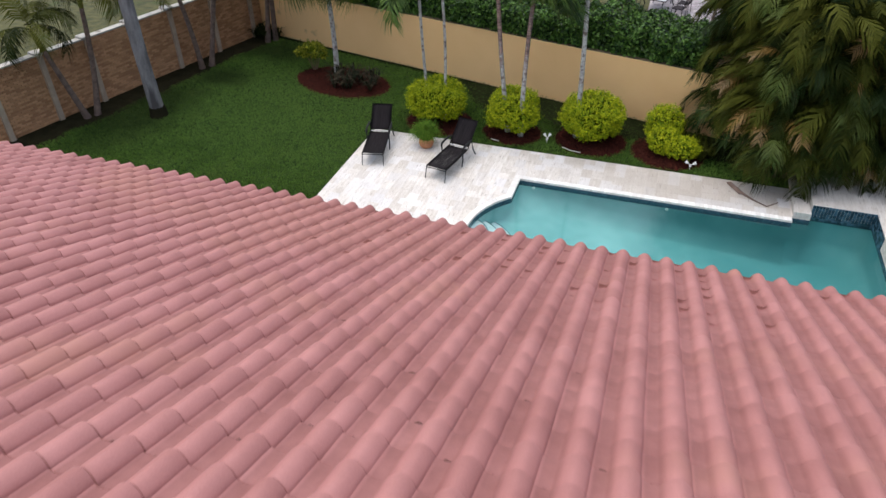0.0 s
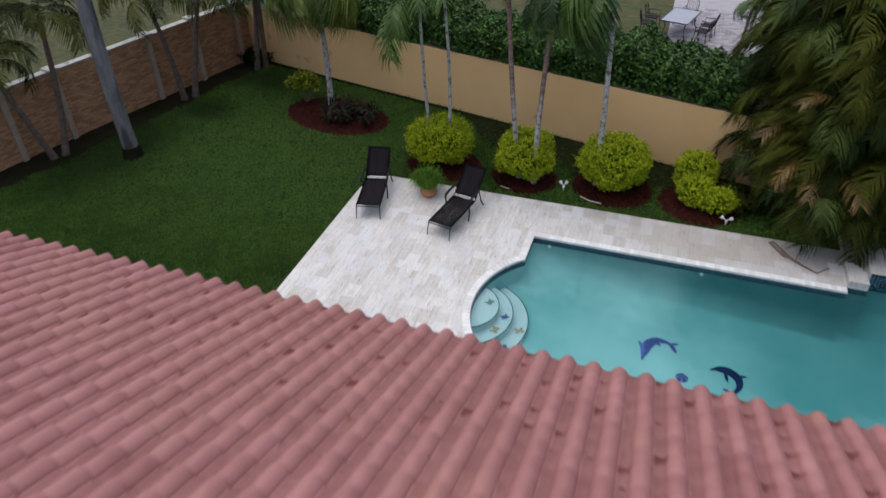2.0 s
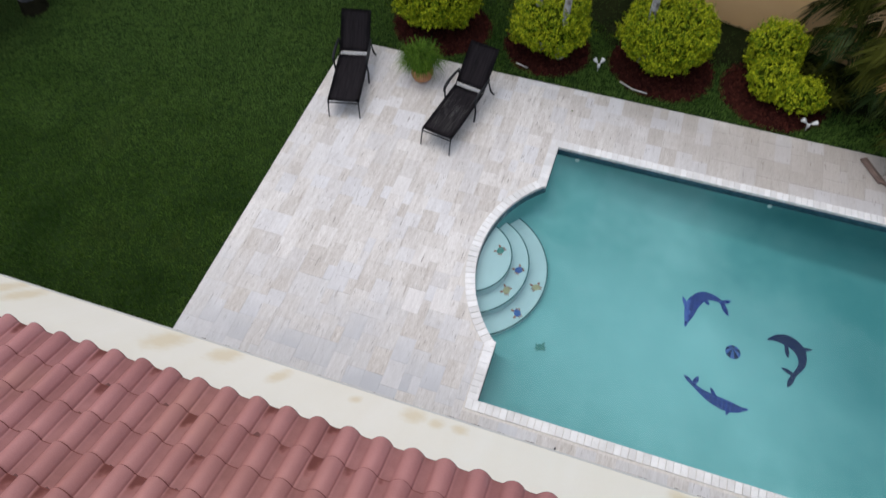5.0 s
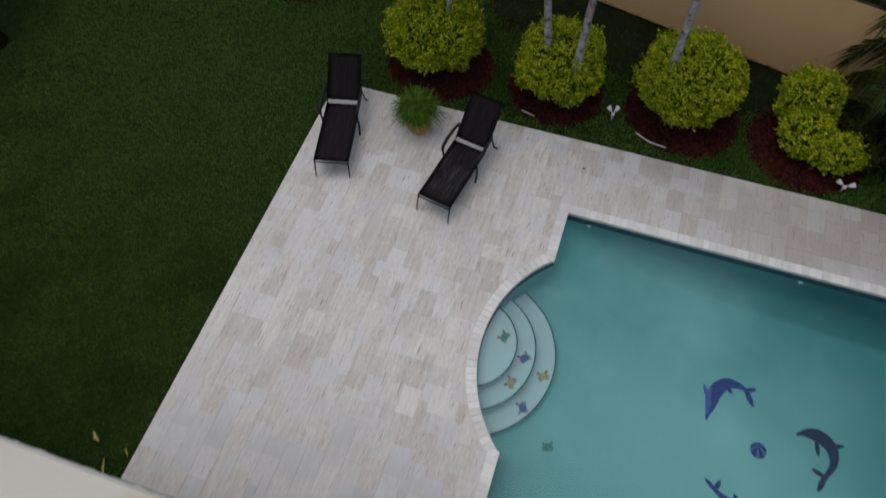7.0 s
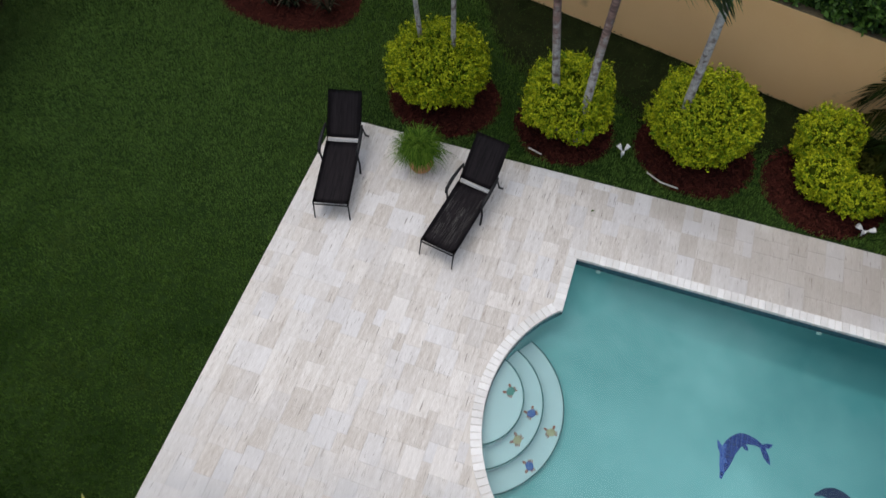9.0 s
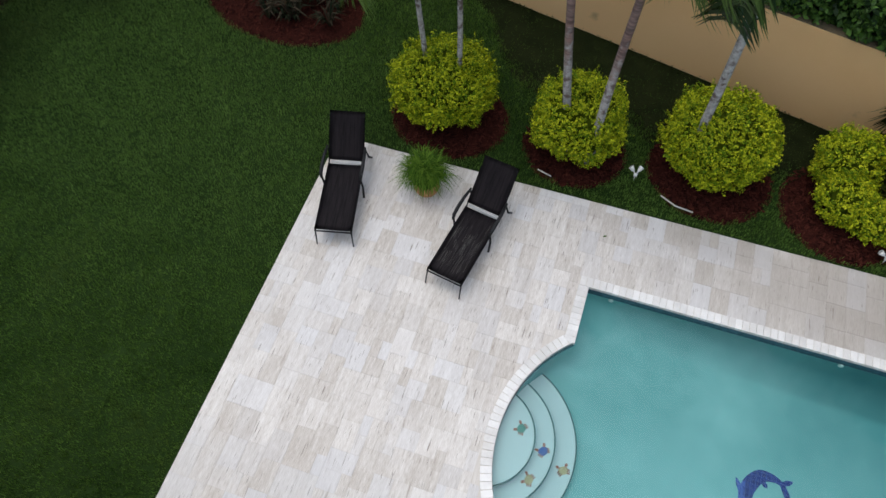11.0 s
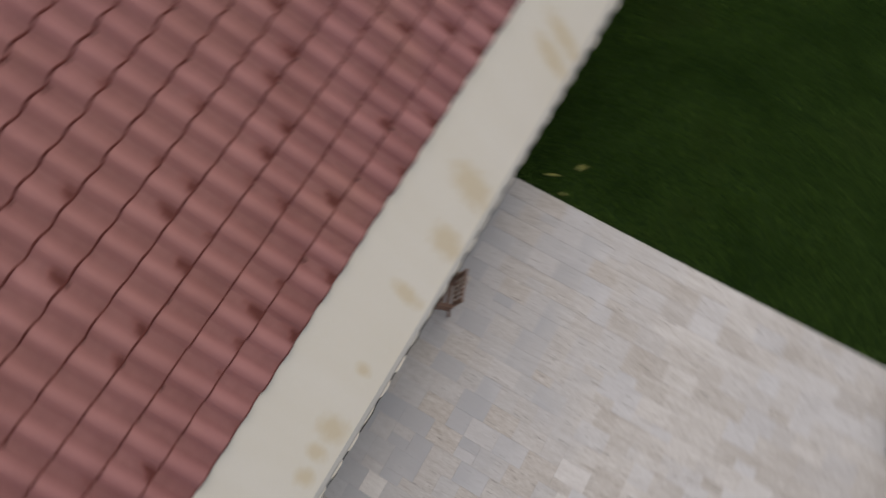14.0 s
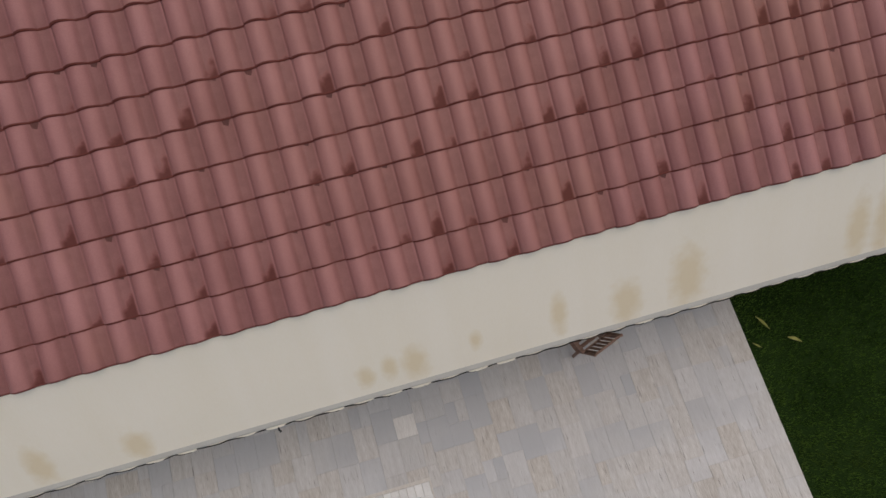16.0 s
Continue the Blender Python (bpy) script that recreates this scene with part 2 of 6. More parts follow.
M["dry"] = mat("dry_grass_ground", (0.020, 0.026, 0.006), (0.105, 0.098, 0.030), 0.95, 0.35, 3.2, 0.8, 0.05, mix=0.6, stain=(0.045, 0.060, 0.014), stain_scale=0.8, stain_at=0.55)
# far lawn lightened in colour, against the lawn in the house's shade
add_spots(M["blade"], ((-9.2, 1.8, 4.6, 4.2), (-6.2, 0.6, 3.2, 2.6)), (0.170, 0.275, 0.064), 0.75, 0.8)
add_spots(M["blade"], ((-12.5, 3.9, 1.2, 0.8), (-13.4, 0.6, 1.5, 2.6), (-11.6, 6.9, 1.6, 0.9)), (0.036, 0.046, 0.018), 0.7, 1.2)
M["mulch"] = mat("red_mulch", (0.018, 0.006, 0.005), (0.058, 0.015, 0.010), 0.95, 8, 40, 0.9, 0.03, mix=0.6, spec=0.05)
M["chip"] = mat("red_mulch_chip", (0.016, 0.005, 0.004), (0.068, 0.019, 0.013), 0.9, 8, 40, 0, per_island=0.9, mix=0.5, spec=0.05)
M["soil"] = mat("dark_soil", (0.007, 0.0075, 0.0035), (0.026, 0.023, 0.012), 0.95, 3, 30, 0.9, 0.03, spec=0.05)
M["dark_green"] = mat("green_black_ground", (0.006, 0.010, 0.003), (0.019, 0.025, 0.008), 0.95, 3, 30, 0.9, 0.03, spec=0.05)
M["lime"] = mat("golden_lime_leaf", (0.095, 0.175, 0.004), (0.50, 0.535, 0.014), 0.6, 6.5, 30, 0, per_island=0.62, mix=0.12, spec=0.12)
M["young"] = mat("yellow_green_young_leaf", (0.050, 0.085, 0.006), (0.27, 0.27, 0.02), 0.6, 3.0, 30, 0, per_island=0.7, mix=0.15, spec=0.1)
# dark cores: shade between the leaves, put into their colour
M["limecore"] = mat("shrub_dark_core", (0.030, 0.046, 0.003), (0.07, 0.095, 0.006), 0.95, 8, spec=0.03)
M["hedge"] = mat("dark_hedge_leaf", (0.008, 0.026, 0.004), (0.070, 0.150, 0.022), 0.5, 2.6, 20, 0, per_island=0.7, spec=0.2, mix=0.2)
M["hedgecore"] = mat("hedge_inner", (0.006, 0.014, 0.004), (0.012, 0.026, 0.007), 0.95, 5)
M["frond"] = mat("palm_frond_green", (0.015, 0.037, 0.007), (0.086, 0.146, 0.027), 0.4, 1.5, 12, 0, per_object=0.7, spec=0.22, mix=0.2, world=True)
M["frond_dark"] = mat("areca_frond_dark", (0.009, 0.016, 0.002), (0.060, 0.066, 0.009), 0.65, 1.0, 12, 0, per_object=0.7, spec=0.06, mix=0.2, world=True)
M["frond_mid"] = mat("areca_frond_green", (0.016, 0.032, 0.005), (0.085, 0.115, 0.022), 0.55, 1.0, 12, 0, per_object=0.7, spec=0.15, mix=0.2, world=True)
M["frond_lime"] = mat("yellow_green_palm_frond", (0.040, 0.066, 0.008), (0.150, 0.185, 0.030), 0.45, 1.5, 12, 0, per_object=0.7, spec=0.2, mix=0.2, world=True)
M["frond_gold"] = mat("areca_frond_golden", (0.07, 0.045, 0.008), (0.20, 0.115, 0.024), 0.5, 1.0, 12, 0, per_object=0.5)
M["fern"] = mat("potted_fern_green", (0.034, 0.085, 0.007), (0.125, 0.215, 0.022), 0.7, 9.0, 30, 0, per_island=0.6, mix=0.3, spec=0.08)
M["sheath"] = mat("yellow_green_leaf_sheath", (0.15, 0.155, 0.025), (0.32, 0.30, 0.07), 0.5, 4, 30, 0.1, stretch=(1, 1, 0.2))
M["shaft"] = mat("green_crownshaft", (0.17, 0.20, 0.11), (0.29, 0.32, 0.19), 0.45, 4, 30, 0.1, stretch=(1, 1, 0.2))
M["trunk"] = mat("grey_palm_trunk", (0.17, 0.155, 0.145), (0.64, 0.625, 0.60), 0.85, 11.0, 45, 0.5, 0.01, stretch=(1, 1, 1.2), mix=0.45, stain=(0.14, 0.105, 0.09), stain_scale=8.0, stain_at=0.52)
def two_tone_trunk():
    """Pale mottled bark below that turns brown and ringed towards the crown."""
    m = mat("grey_to_brown_palm_trunk", (0.17, 0.155, 0.145), (0.64, 0.625, 0.60), 0.85, 11.0, 45, 0.5, 0.01, stretch=(1, 1, 1.2), mix=0.45, stain=(0.14, 0.105, 0.09), stain_scale=8.0, stain_at=0.52)
    n, lk = m.node_tree.nodes, m.node_tree.links.new
    b = n["Principled BSDF"]
    src = b.inputs["Base Color"].links[0].from_socket
    co = n.new("ShaderNodeTexCoord")
    sp = n.new("ShaderNodeSeparateXYZ")
    lk(co.outputs["Object"], sp.inputs[0])
    ns = n.new("ShaderNodeTexNoise")
    ns.inputs["Scale"].default_value = 9.0
    ns.inputs["Detail"].default_value = 4
    lk(co.outputs["Object"], ns.inputs["Vector"])
    wob = n.new("ShaderNodeMath")
    wob.operation = "MULTIPLY_ADD"
    wob.inputs[1].default_value = 2.6
    lk(ns.outputs[0], wob.inputs[0])
    lk(sp.outputs[2], wob.inputs[2])
    mr = n.new("ShaderNodeMapRange")
    mr.inputs["From Min"].default_value, mr.inputs["From Max"].default_value = 3.25, 4.15
    mr.inputs["To Min"].default_value, mr.inputs["To Max"].default_value = 0.0, 0.92
    lk(wob.outputs[0], mr.inputs["Value"])
    ring = n.new("ShaderNodeTexNoise")
    ring.inputs["Scale"].default_value = 1.0
    ring.inputs["Detail"].default_value = 3
    mp = n.new("ShaderNodeMapping")
    mp.inputs["Scale"].default_value = (4, 4, 26)
    lk(co.outputs["Object"], mp.inputs[0])
    lk(mp.outputs[0], ring.inputs["Vector"])
    r = n.new("ShaderNodeValToRGB")
    r.color_ramp.elements[0].position, r.color_ramp.elements[1].position = 0.35, 0.65
    r.color_ramp.elements[0].color, r.color_ramp.elements[1].color = (0.105, 0.058, 0.048, 1), (0.30, 0.188, 0.158, 1)
    lk(ring.outputs[0], r.inputs[0])
    mx = n.new("ShaderNodeMix")
    mx.data_type = "RGBA"
    lk(mr.outputs[0], mx.inputs["Factor"])
    lk(src, mx.inputs["A"])
    lk(r.outputs[0], mx.inputs["B"])
    lk(mx.outputs["Result"], b.inputs["Base Color"])
    return m


M["twotone"] = two_tone_trunk()
M["royal"] = mat("royal_palm_trunk", (0.085, 0.08, 0.082), (0.27, 0.262, 0.27), 0.8, 3.0, 30, 0.45, 0.012, stretch=(1.6, 1.6, 0.3), stain=(0.06, 0.054, 0.057), stain_scale=1.8, stain_at=0.50, streaks=True)
M["brown"] = mat("brown_palm_trunk", (0.080, 0.053, 0.043), (0.245, 0.172, 0.142), 0.9, 5, 40, 0.6, 0.015, stretch=(1, 1, 1.6))
M["metal"] = mat("black_powder_coated_metal", (0.009, 0.009, 0.010), (0.017, 0.017, 0.019), 0.55, 8, 60, 0.05, 0.001, spec=0.25)
M["mesh"] = mat("black_sling_fabric", (0.012, 0.010, 0.012), (0.046, 0.039, 0.043), 0.8, 14, 160, 0.4, 0.002, stretch=(3, 0.18, 0.18), spec=0.15)
M["strap"] = mat("pale_grey_strap", (0.36, 0.36, 0.37), (0.5, 0.5, 0.5), 0.5)
M["clay"] = mat("terracotta_pot", (0.34, 0.13, 0.06), (0.52, 0.25, 0.13), 0.8, 6, 40, 0.3, 0.004)
M["lamp"] = mat("white_lamp_plastic", (0.72, 0.72, 0.70), (0.85, 0.85, 0.84), 0.4)
M["lampglass"] = mat("lamp_lens", (0.45, 0.46, 0.48), (0.6, 0.61, 0.63), 0.12)
M["pipe"] = mat("pale_pipe", (0.55, 0.52, 0.47), (0.7, 0.67, 0.62), 0.6)
M["paver"] = mat("pinkish_grey_paver", (0.24, 0.21, 0.22), (0.38, 0.35, 0.365), 0.85, 2, 30, 0.3, 0.003, per_island=0.5)
M["wood"] = mat("brown_slat_wood", (0.18, 0.10, 0.070), (0.33, 0.205, 0.155), 0.6, 5, 50, 0.2, 0.002, stretch=(1, 6, 1))
M["purple"] = mat("purple_green_strap_leaf", (0.009, 0.015, 0.006), (0.046, 0.036, 0.022), 0.7, 3, 20, 0, per_island=0.9, mix=0.2, spec=0.1)
M["yellow"] = mat("fallen_yellow_leaf", (0.46, 0.47, 0.10), (0.66, 0.64, 0.24), 0.6)
M["glass"] = mat("frosted_table_top", (0.36, 0.35, 0.38), (0.44, 0.43, 0.46), 0.2)
M["bark"] = mat("dry_frond_sheath", (0.12, 0.075, 0.045), (0.24, 0.16, 0.10), 0.85, 5, 40, 0.4, 0.006)
M["far_water"] = mat("neighbour_pool_water", (0.05, 0.22, 0.28), (0.09, 0.30, 0.36), 0.08, 1.0)


# pale sky reflection put into the plaster's colour
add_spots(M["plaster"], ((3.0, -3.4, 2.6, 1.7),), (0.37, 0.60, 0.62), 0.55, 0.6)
# deep end darkened in colour, for deep water and dark reflections
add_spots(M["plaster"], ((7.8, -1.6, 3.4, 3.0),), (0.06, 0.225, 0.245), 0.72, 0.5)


def add_lichen_and_shade(m, per_object):
    """Dark soft growth in the pan at the lower end of some tiles, and shade painted in every pan."""
    n, lk = m.node_tree.nodes, m.node_tree.links.new
    b = n["Principled BSDF"]
    src = b.inputs["Base Color"].links[0].from_socket
    uv = n.new("ShaderNodeUVMap")
    sp = n.new("ShaderNodeSeparateXYZ")
    lk(uv.outputs[0], sp.inputs[0])
    rnd = n.new("ShaderNodeObjectInfo").outputs["Random"] if per_object else n.new("ShaderNodeNewGeometry").outputs["Random Per Island"]
    ns = n.new("ShaderNodeTexNoise")
    ns.inputs["Scale"].default_value = 9.0
    lk(n.new("ShaderNodeNewGeometry").outputs["Position"], ns.inputs["Vector"])
    def ramp(src_, a, c, lo, hi):
        r = n.new("ShaderNodeMapRange")
        r.interpolation_type = "SMOOTHSTEP"
        r.inputs["From Min"].default_value, r.inputs["From Max"].default_value = a, c
        r.inputs["To Min"].default_value, r.inputs["To Max"].default_value = lo, hi
        lk(src_, r.inputs["Value"])
        return r.outputs[0]
    def op(kind, a, c):
        o = n.new("ShaderNodeMath")
        o.operation = kind
        lk(a, o.inputs[0])
        if isinstance(c, float):
            o.inputs[1].default_value = c
        else:
            lk(c, o.inputs[1])
        return o.outputs[0]
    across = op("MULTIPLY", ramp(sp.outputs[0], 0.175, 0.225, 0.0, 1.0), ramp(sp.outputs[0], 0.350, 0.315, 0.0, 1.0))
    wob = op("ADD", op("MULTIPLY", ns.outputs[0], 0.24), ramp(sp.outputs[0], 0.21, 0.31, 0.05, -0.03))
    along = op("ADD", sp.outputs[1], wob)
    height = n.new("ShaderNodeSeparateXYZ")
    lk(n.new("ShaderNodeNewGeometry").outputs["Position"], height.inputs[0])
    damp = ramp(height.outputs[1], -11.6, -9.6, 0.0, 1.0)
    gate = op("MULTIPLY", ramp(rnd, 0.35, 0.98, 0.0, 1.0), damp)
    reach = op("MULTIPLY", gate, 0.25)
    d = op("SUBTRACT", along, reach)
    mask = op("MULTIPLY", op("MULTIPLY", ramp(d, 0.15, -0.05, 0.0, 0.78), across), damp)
    # every pan darkened in colour, for dirt and the shade of the hollow
    pan_dirt_shade = op("MULTIPLY", across, op("ADD", op("MULTIPLY", ns.outputs[0], 0.34), 0.20))
    tot = op("MAXIMUM", mask, pan_dirt_shade)
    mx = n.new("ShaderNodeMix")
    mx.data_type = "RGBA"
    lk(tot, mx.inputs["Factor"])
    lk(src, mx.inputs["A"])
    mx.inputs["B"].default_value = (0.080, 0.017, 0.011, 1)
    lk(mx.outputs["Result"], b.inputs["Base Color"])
    # the growth is matt where the clay has a slight sheen
    lk(ramp(mask, 0.0, 0.6, 0.5, 0.05), b.inputs["Specular IOR Level"])


# a warmer, sun-bleached stretch of the roof
for key in ("tile", "tile_rest"):
    add_spots(M[key], ((-1.3, -9.2, 2.4, 1.6), (-3.4, -9.9, 1.2, 0.8)), (0.435, 0.205, 0.148), 0.3, 0.9)
add_lichen_and_shade(M["tile"], True)
add_lichen_and_shade(M["tile_rest"], False)


def add_joints(m, scale, colour, width=0.045):
    """Pale joints between the small pieces of a mosaic."""
    n, lk = m.node_tree.nodes, m.node_tree.links.new
    b = n["Principled BSDF"]
    src = b.inputs["Base Color"].links[0].from_socket
    vo = n.new("ShaderNodeTexVoronoi")
    vo.feature = "DISTANCE_TO_EDGE"
    vo.inputs["Scale"].default_value = scale
    vo.inputs["Randomness"].default_value = 0.12
    lk(n.new("ShaderNodeNewGeometry").outputs["Position"], vo.inputs["Vector"])
    lt = n.new("ShaderNodeMath")
    lt.operation = "LESS_THAN"
    lk(vo.outputs[0], lt.inputs[0])
    lt.inputs[1].default_value = width
    mx = n.new("ShaderNodeMix")
    mx.data_type = "RGBA"
    lk(lt.outputs[0], mx.inputs["Factor"])
    lk(src, mx.inputs["A"])
    mx.inputs["B"].default_value = (*colour, 1)
    lk(mx.outputs["Result"], b.inputs["Base Color"])


add_joints(M["blue"], 13.0, (0.07, 0.11, 0.40), 0.055)
add_joints(M["navy"], 13.0, (0.015, 0.025, 0.10), 0.035)


def water_material():
    m = bpy.data.materials.new("pool_water")
    m.use_nodes = True
    n, lk = m.node_tree.nodes, m.node_tree.links.new
    n.remove(n["Principled BSDF"])
    tr = n.new("ShaderNodeBsdfTransparent")
    tr.inputs[0].default_value = (0.74, 0.93, 0.93, 1)
    gl = n.new("ShaderNodeBsdfGlossy")
    gl.inputs["Roughness"].default_value = 0.015
    fr = n.new("ShaderNodeFresnel")
    fr.inputs[0].default_value = 1.33
    co = n.new("ShaderNodeTexCoord")
    ns = n.new("ShaderNodeTexNoise")
    ns.inputs["Scale"].default_value = 0.7
    ns.inputs["Detail"].default_value = 2
    lk(co.outputs["Object"], ns.inputs["Vector"])
    bp = n.new("ShaderNodeBump")
    bp.inputs["Strength"].default_value = 0.03
    bp.inputs["Distance"].default_value = 0.05
    lk(ns.outputs[0], bp.inputs["Height"])
    lk(bp.outputs[0], gl.inputs["Normal"])
    mx = n.new("ShaderNodeMixShader")
    lk(fr.outputs[0], mx.inputs[0])
    lk(tr.outputs[0], mx.inputs[1])
    lk(gl.outputs[0], mx.inputs[2])
    lk(mx.outputs[0], n["Material Output"].inputs[0])
    return m


M["water"] = water_material()


# ---- building helpers ----
def link_mesh(name, me, material, parent=None, label=""):
    if material is not None:
        me.materials.append(material)
    ob = new(name, me)
    if parent is not None:
        ob.parent = parent
    if label:
        ob["label"] = label
    return ob


def part(name, bm, material, parent=None, label="", smooth=False):
    me = bpy.data.meshes.new(name)
    bm.to_mesh(me)
    bm.free()
    if smooth:
        for p in me.polygons:
            p.use_smooth = True
    return link_mesh(name, me, material, parent, label)


def raw(name, verts, faces, material, parent=None, label="", smooth=False):
    me = bpy.data.meshes.new(name)
    me.from_pydata([tuple(v) for v in verts], [], faces)
    if smooth:
        for p in me.polygons:
            p.use_smooth = True
    return link_mesh(name, me, material, parent, label)


def big(name, verts, faces, material, parent=None, label=""):
    """Many equal polygons from numpy arrays."""
    me = bpy.data.meshes.new(name)
    k = faces.shape[1]
    me.vertices.add(len(verts))
    me.vertices.foreach_set("co", np.ascontiguousarray(verts, dtype=np.float32).ravel())
    me.loops.add(faces.size)
    me.loops.foreach_set("vertex_index", np.ascontiguousarray(faces, dtype=np.int32).ravel())
    me.polygons.add(len(faces))
    me.polygons.foreach_set("loop_start", np.arange(0, faces.size, k, dtype=np.int32))
    me.update(calc_edges=True)
    me.validate()
    return link_mesh(name, me, material, parent, label)


def thing(name, label, category, at=None, group="", kind=""):
    ob = new(name)
    ob.empty_display_size = 0.1
    if at is not None:
        ob.matrix_world = at
    return tagged(ob, label, category, group, kind)


def box(bm, x0, x1, y0, y1, z0, z1, bevel=0.0, m=None):
    r = bmesh.ops.create_cube(bm, size=1)
    vs = r["verts"]
    for v in vs:
        v.co = Vector(((x0 + x1) / 2 + v.co.x * (x1 - x0), (y0 + y1) / 2 + v.co.y * (y1 - y0), (z0 + z1) / 2 + v.co.z * (z1 - z0)))
    if bevel:
        es = {e for v in vs for e in v.link_edges}
        r = bmesh.ops.bevel(bm, geom=list(es), offset=bevel, segments=2, affect="EDGES", profile=0.5)
        vs = list({v for f in r["faces"] for v in f.verts} | {v for v in vs if v.is_valid})
    if m is not None:
        for v in vs:
            v.co = m @ v.co
    return vs


def tube(bm, pts, radii, sides=8, cap=True):
    """A round bar along points."""
    pts = [Vector(p) for p in pts]
    if not hasattr(radii, "__len__"):
        radii = [radii] * len(pts)
    rings = []
    up = Vector((0, 0, 1))
    for i, p in enumerate(pts):
        d = (pts[min(i + 1, len(pts) - 1)] - pts[max(i - 1, 0)]).normalized()
        a = d.cross(up if abs(d.z) < 0.95 else Vector((1, 0, 0))).normalized()
        b = a.cross(d)
        rings.append([bm.verts.new(p + radii[i] * (math.cos(2 * math.pi * k / sides) * a + math.sin(2 * math.pi * k / sides) * b)) for k in range(sides)])
    for r0, r1 in zip(rings, rings[1:]):
        for k in range(sides):
            bm.faces.new((r0[k], r0[(k + 1) % sides], r1[(k + 1) % sides], r1[k]))
    if cap:
        bm.faces.new(rings[0][::-1])
        bm.faces.new(rings[-1])
    return rings


def prism(outline, z0, z1, hole=None):
    """A slab from an outline, with a hole where one is given."""
    bm = bmesh.new()
    loops = [outline] + ([hole] if hole else [])
    edges = []
    for lp in loops:
        vs = [bm.verts.new((x, y, z1)) for x, y in lp]
        edges += [bm.edges.new((vs[i], vs[(i + 1) % len(vs)])) for i in range(len(vs))]
    r = bmesh.ops.triangle_fill(bm, use_beauty=True, use_dissolve=False, edges=edges)
    faces = [f for f in r["geom"] if isinstance(f, bmesh.types.BMFace)]
    ex = bmesh.ops.extrude_face_region(bm, geom=faces)
    for g in ex["geom"]:
        if isinstance(g, bmesh.types.BMVert):
            g.co.z = z0
    bmesh.ops.recalc_face_normals(bm, faces=bm.faces)
    return bm


def foliage(rng, centres, normals, size, spread, aspect=0.5):
    """Pointed leaves, each a bent pair of triangles, as vertex and face arrays."""
    n = len(centres)
    d = normals + rng.normal(0, spread, (n, 3))
    d /= np.linalg.norm(d, axis=1, keepdims=True) + 1e-9
    s = np.cross(d, rng.normal(0, 1, (n, 3)))
    s /= np.linalg.norm(s, axis=1, keepdims=True) + 1e-9
    u = np.cross(d, s)
    ln = size * rng.uniform(0.6, 1.3, (n, 1))
    a = centres - s * ln * 0.5
    b = centres + u * ln * aspect * 0.5 + d * ln * 0.06
    c = centres + s * ln * 0.5
    e = centres - u * ln * aspect * 0.5 + d * ln * 0.06
    v = np.stack([a, b, c, e], 1).reshape(-1, 3)
    k = np.arange(n)[:, None] * 4
    return v, np.concatenate([k, k + 1, k + 2, k + 3], 1)

# ---- ground, lawn, pool, deck ----
LOT = 0.24          # the boundary walls run at this slope to the house
def back_y(x):
    return 5.45 - LOT * x
def left_x(y):
    return -15.4 + LOT * y
CORNER = (-13.32, 8.65)

R_ARC, ARC = 2.35, (1.57, -2.77)
def pool_outline(grow=0.0, steps=20):
    a0 = math.asin(1.75 / R_ARC)
    r = R_ARC + grow
    g = grow
    pts = [(-g, g), (7.3 - g * 0.0, g), (7.3, 0.25 + g), (7.75, 0.25 + g), (7.75, 0.5 + g), (9.3 + g, 0.5 + g), (9.3 + g, -5.55 - g), (-g, -5.55 - g), (-g, -4.52 - g * 0.3)]
    for i in range(1, steps):
        a = -a0 + 2 * a0 * i / steps
        pts.append((ARC[0] - r * math.cos(a), ARC[1] + r * math.sin(a)))
    pts.append((-g, -1.02 + g * 0.3))
    return pts

POOL = pool_outline()

def in_pool(x, y, grow=0.0):
    if x > 9.3 + grow or y < -5.55 - grow:
        return False
    if x >= -grow:
        return y < (0.0 if x < 7.3 else 0.5) + grow
    return (x - ARC[0]) ** 2 + (y - ARC[1]) ** 2 < (R_ARC + grow) ** 2 and abs(y - ARC[1]) < 1.75 + grow

G = 900.0
HX0, HX1, HY0, HY1 = -1.2, 9.6, -5.8, 0.8
gx, gy = [-G, HX0, HX1, G], [-G, HY0, HY1, G]
gv = [(x, y, -0.03) for y in gy for x in gx]
gf = [(j * 4 + i, j * 4 + i + 1, j * 4 + i + 5, j * 4 + i + 4) for j in range(3) for i in range(3) if (i, j) != (1, 1)]
ground = raw("ground", gv, gf, M["dry"])
tagged(ground, "dry pale green grass on the open ground beyond the garden walls", "ground", kind="structure")

lawn_out = [(-18.2, -12.0), (-5.23, -12.0), (-5.23, 1.70), (9.0, 1.70), (9.0, back_y(9.0)), CORNER]
lawn = part("lawn", prism(lawn_out, -0.026, -0.012), M["lawn"])
tagged(lawn, "dark green mown lawn between the garden walls and the patio", "lawn", kind="structure")

slab_out = [(-5.23, -7.45), (12.5, -7.45), (12.5, 1.70), (-5.23, 1.70)]
patio = part("patio", prism(slab_out, -0.20, -0.006, POOL), M["grout"])
tagged(patio, "pale travertine patio laid around the swimming pool", "patio", kind="structure")

# pool shell and steps
pool = thing("swimming_pool", "teal plastered swimming pool with rounded entry steps and dark tiled waterline", "pool", kind="structure")
bm = bmesh.new()
def floor_z(x):
    return -0.72 - 0.055 * x
top = [bm.verts.new((x, y, -0.16)) for x, y in POOL]
rings = [top]
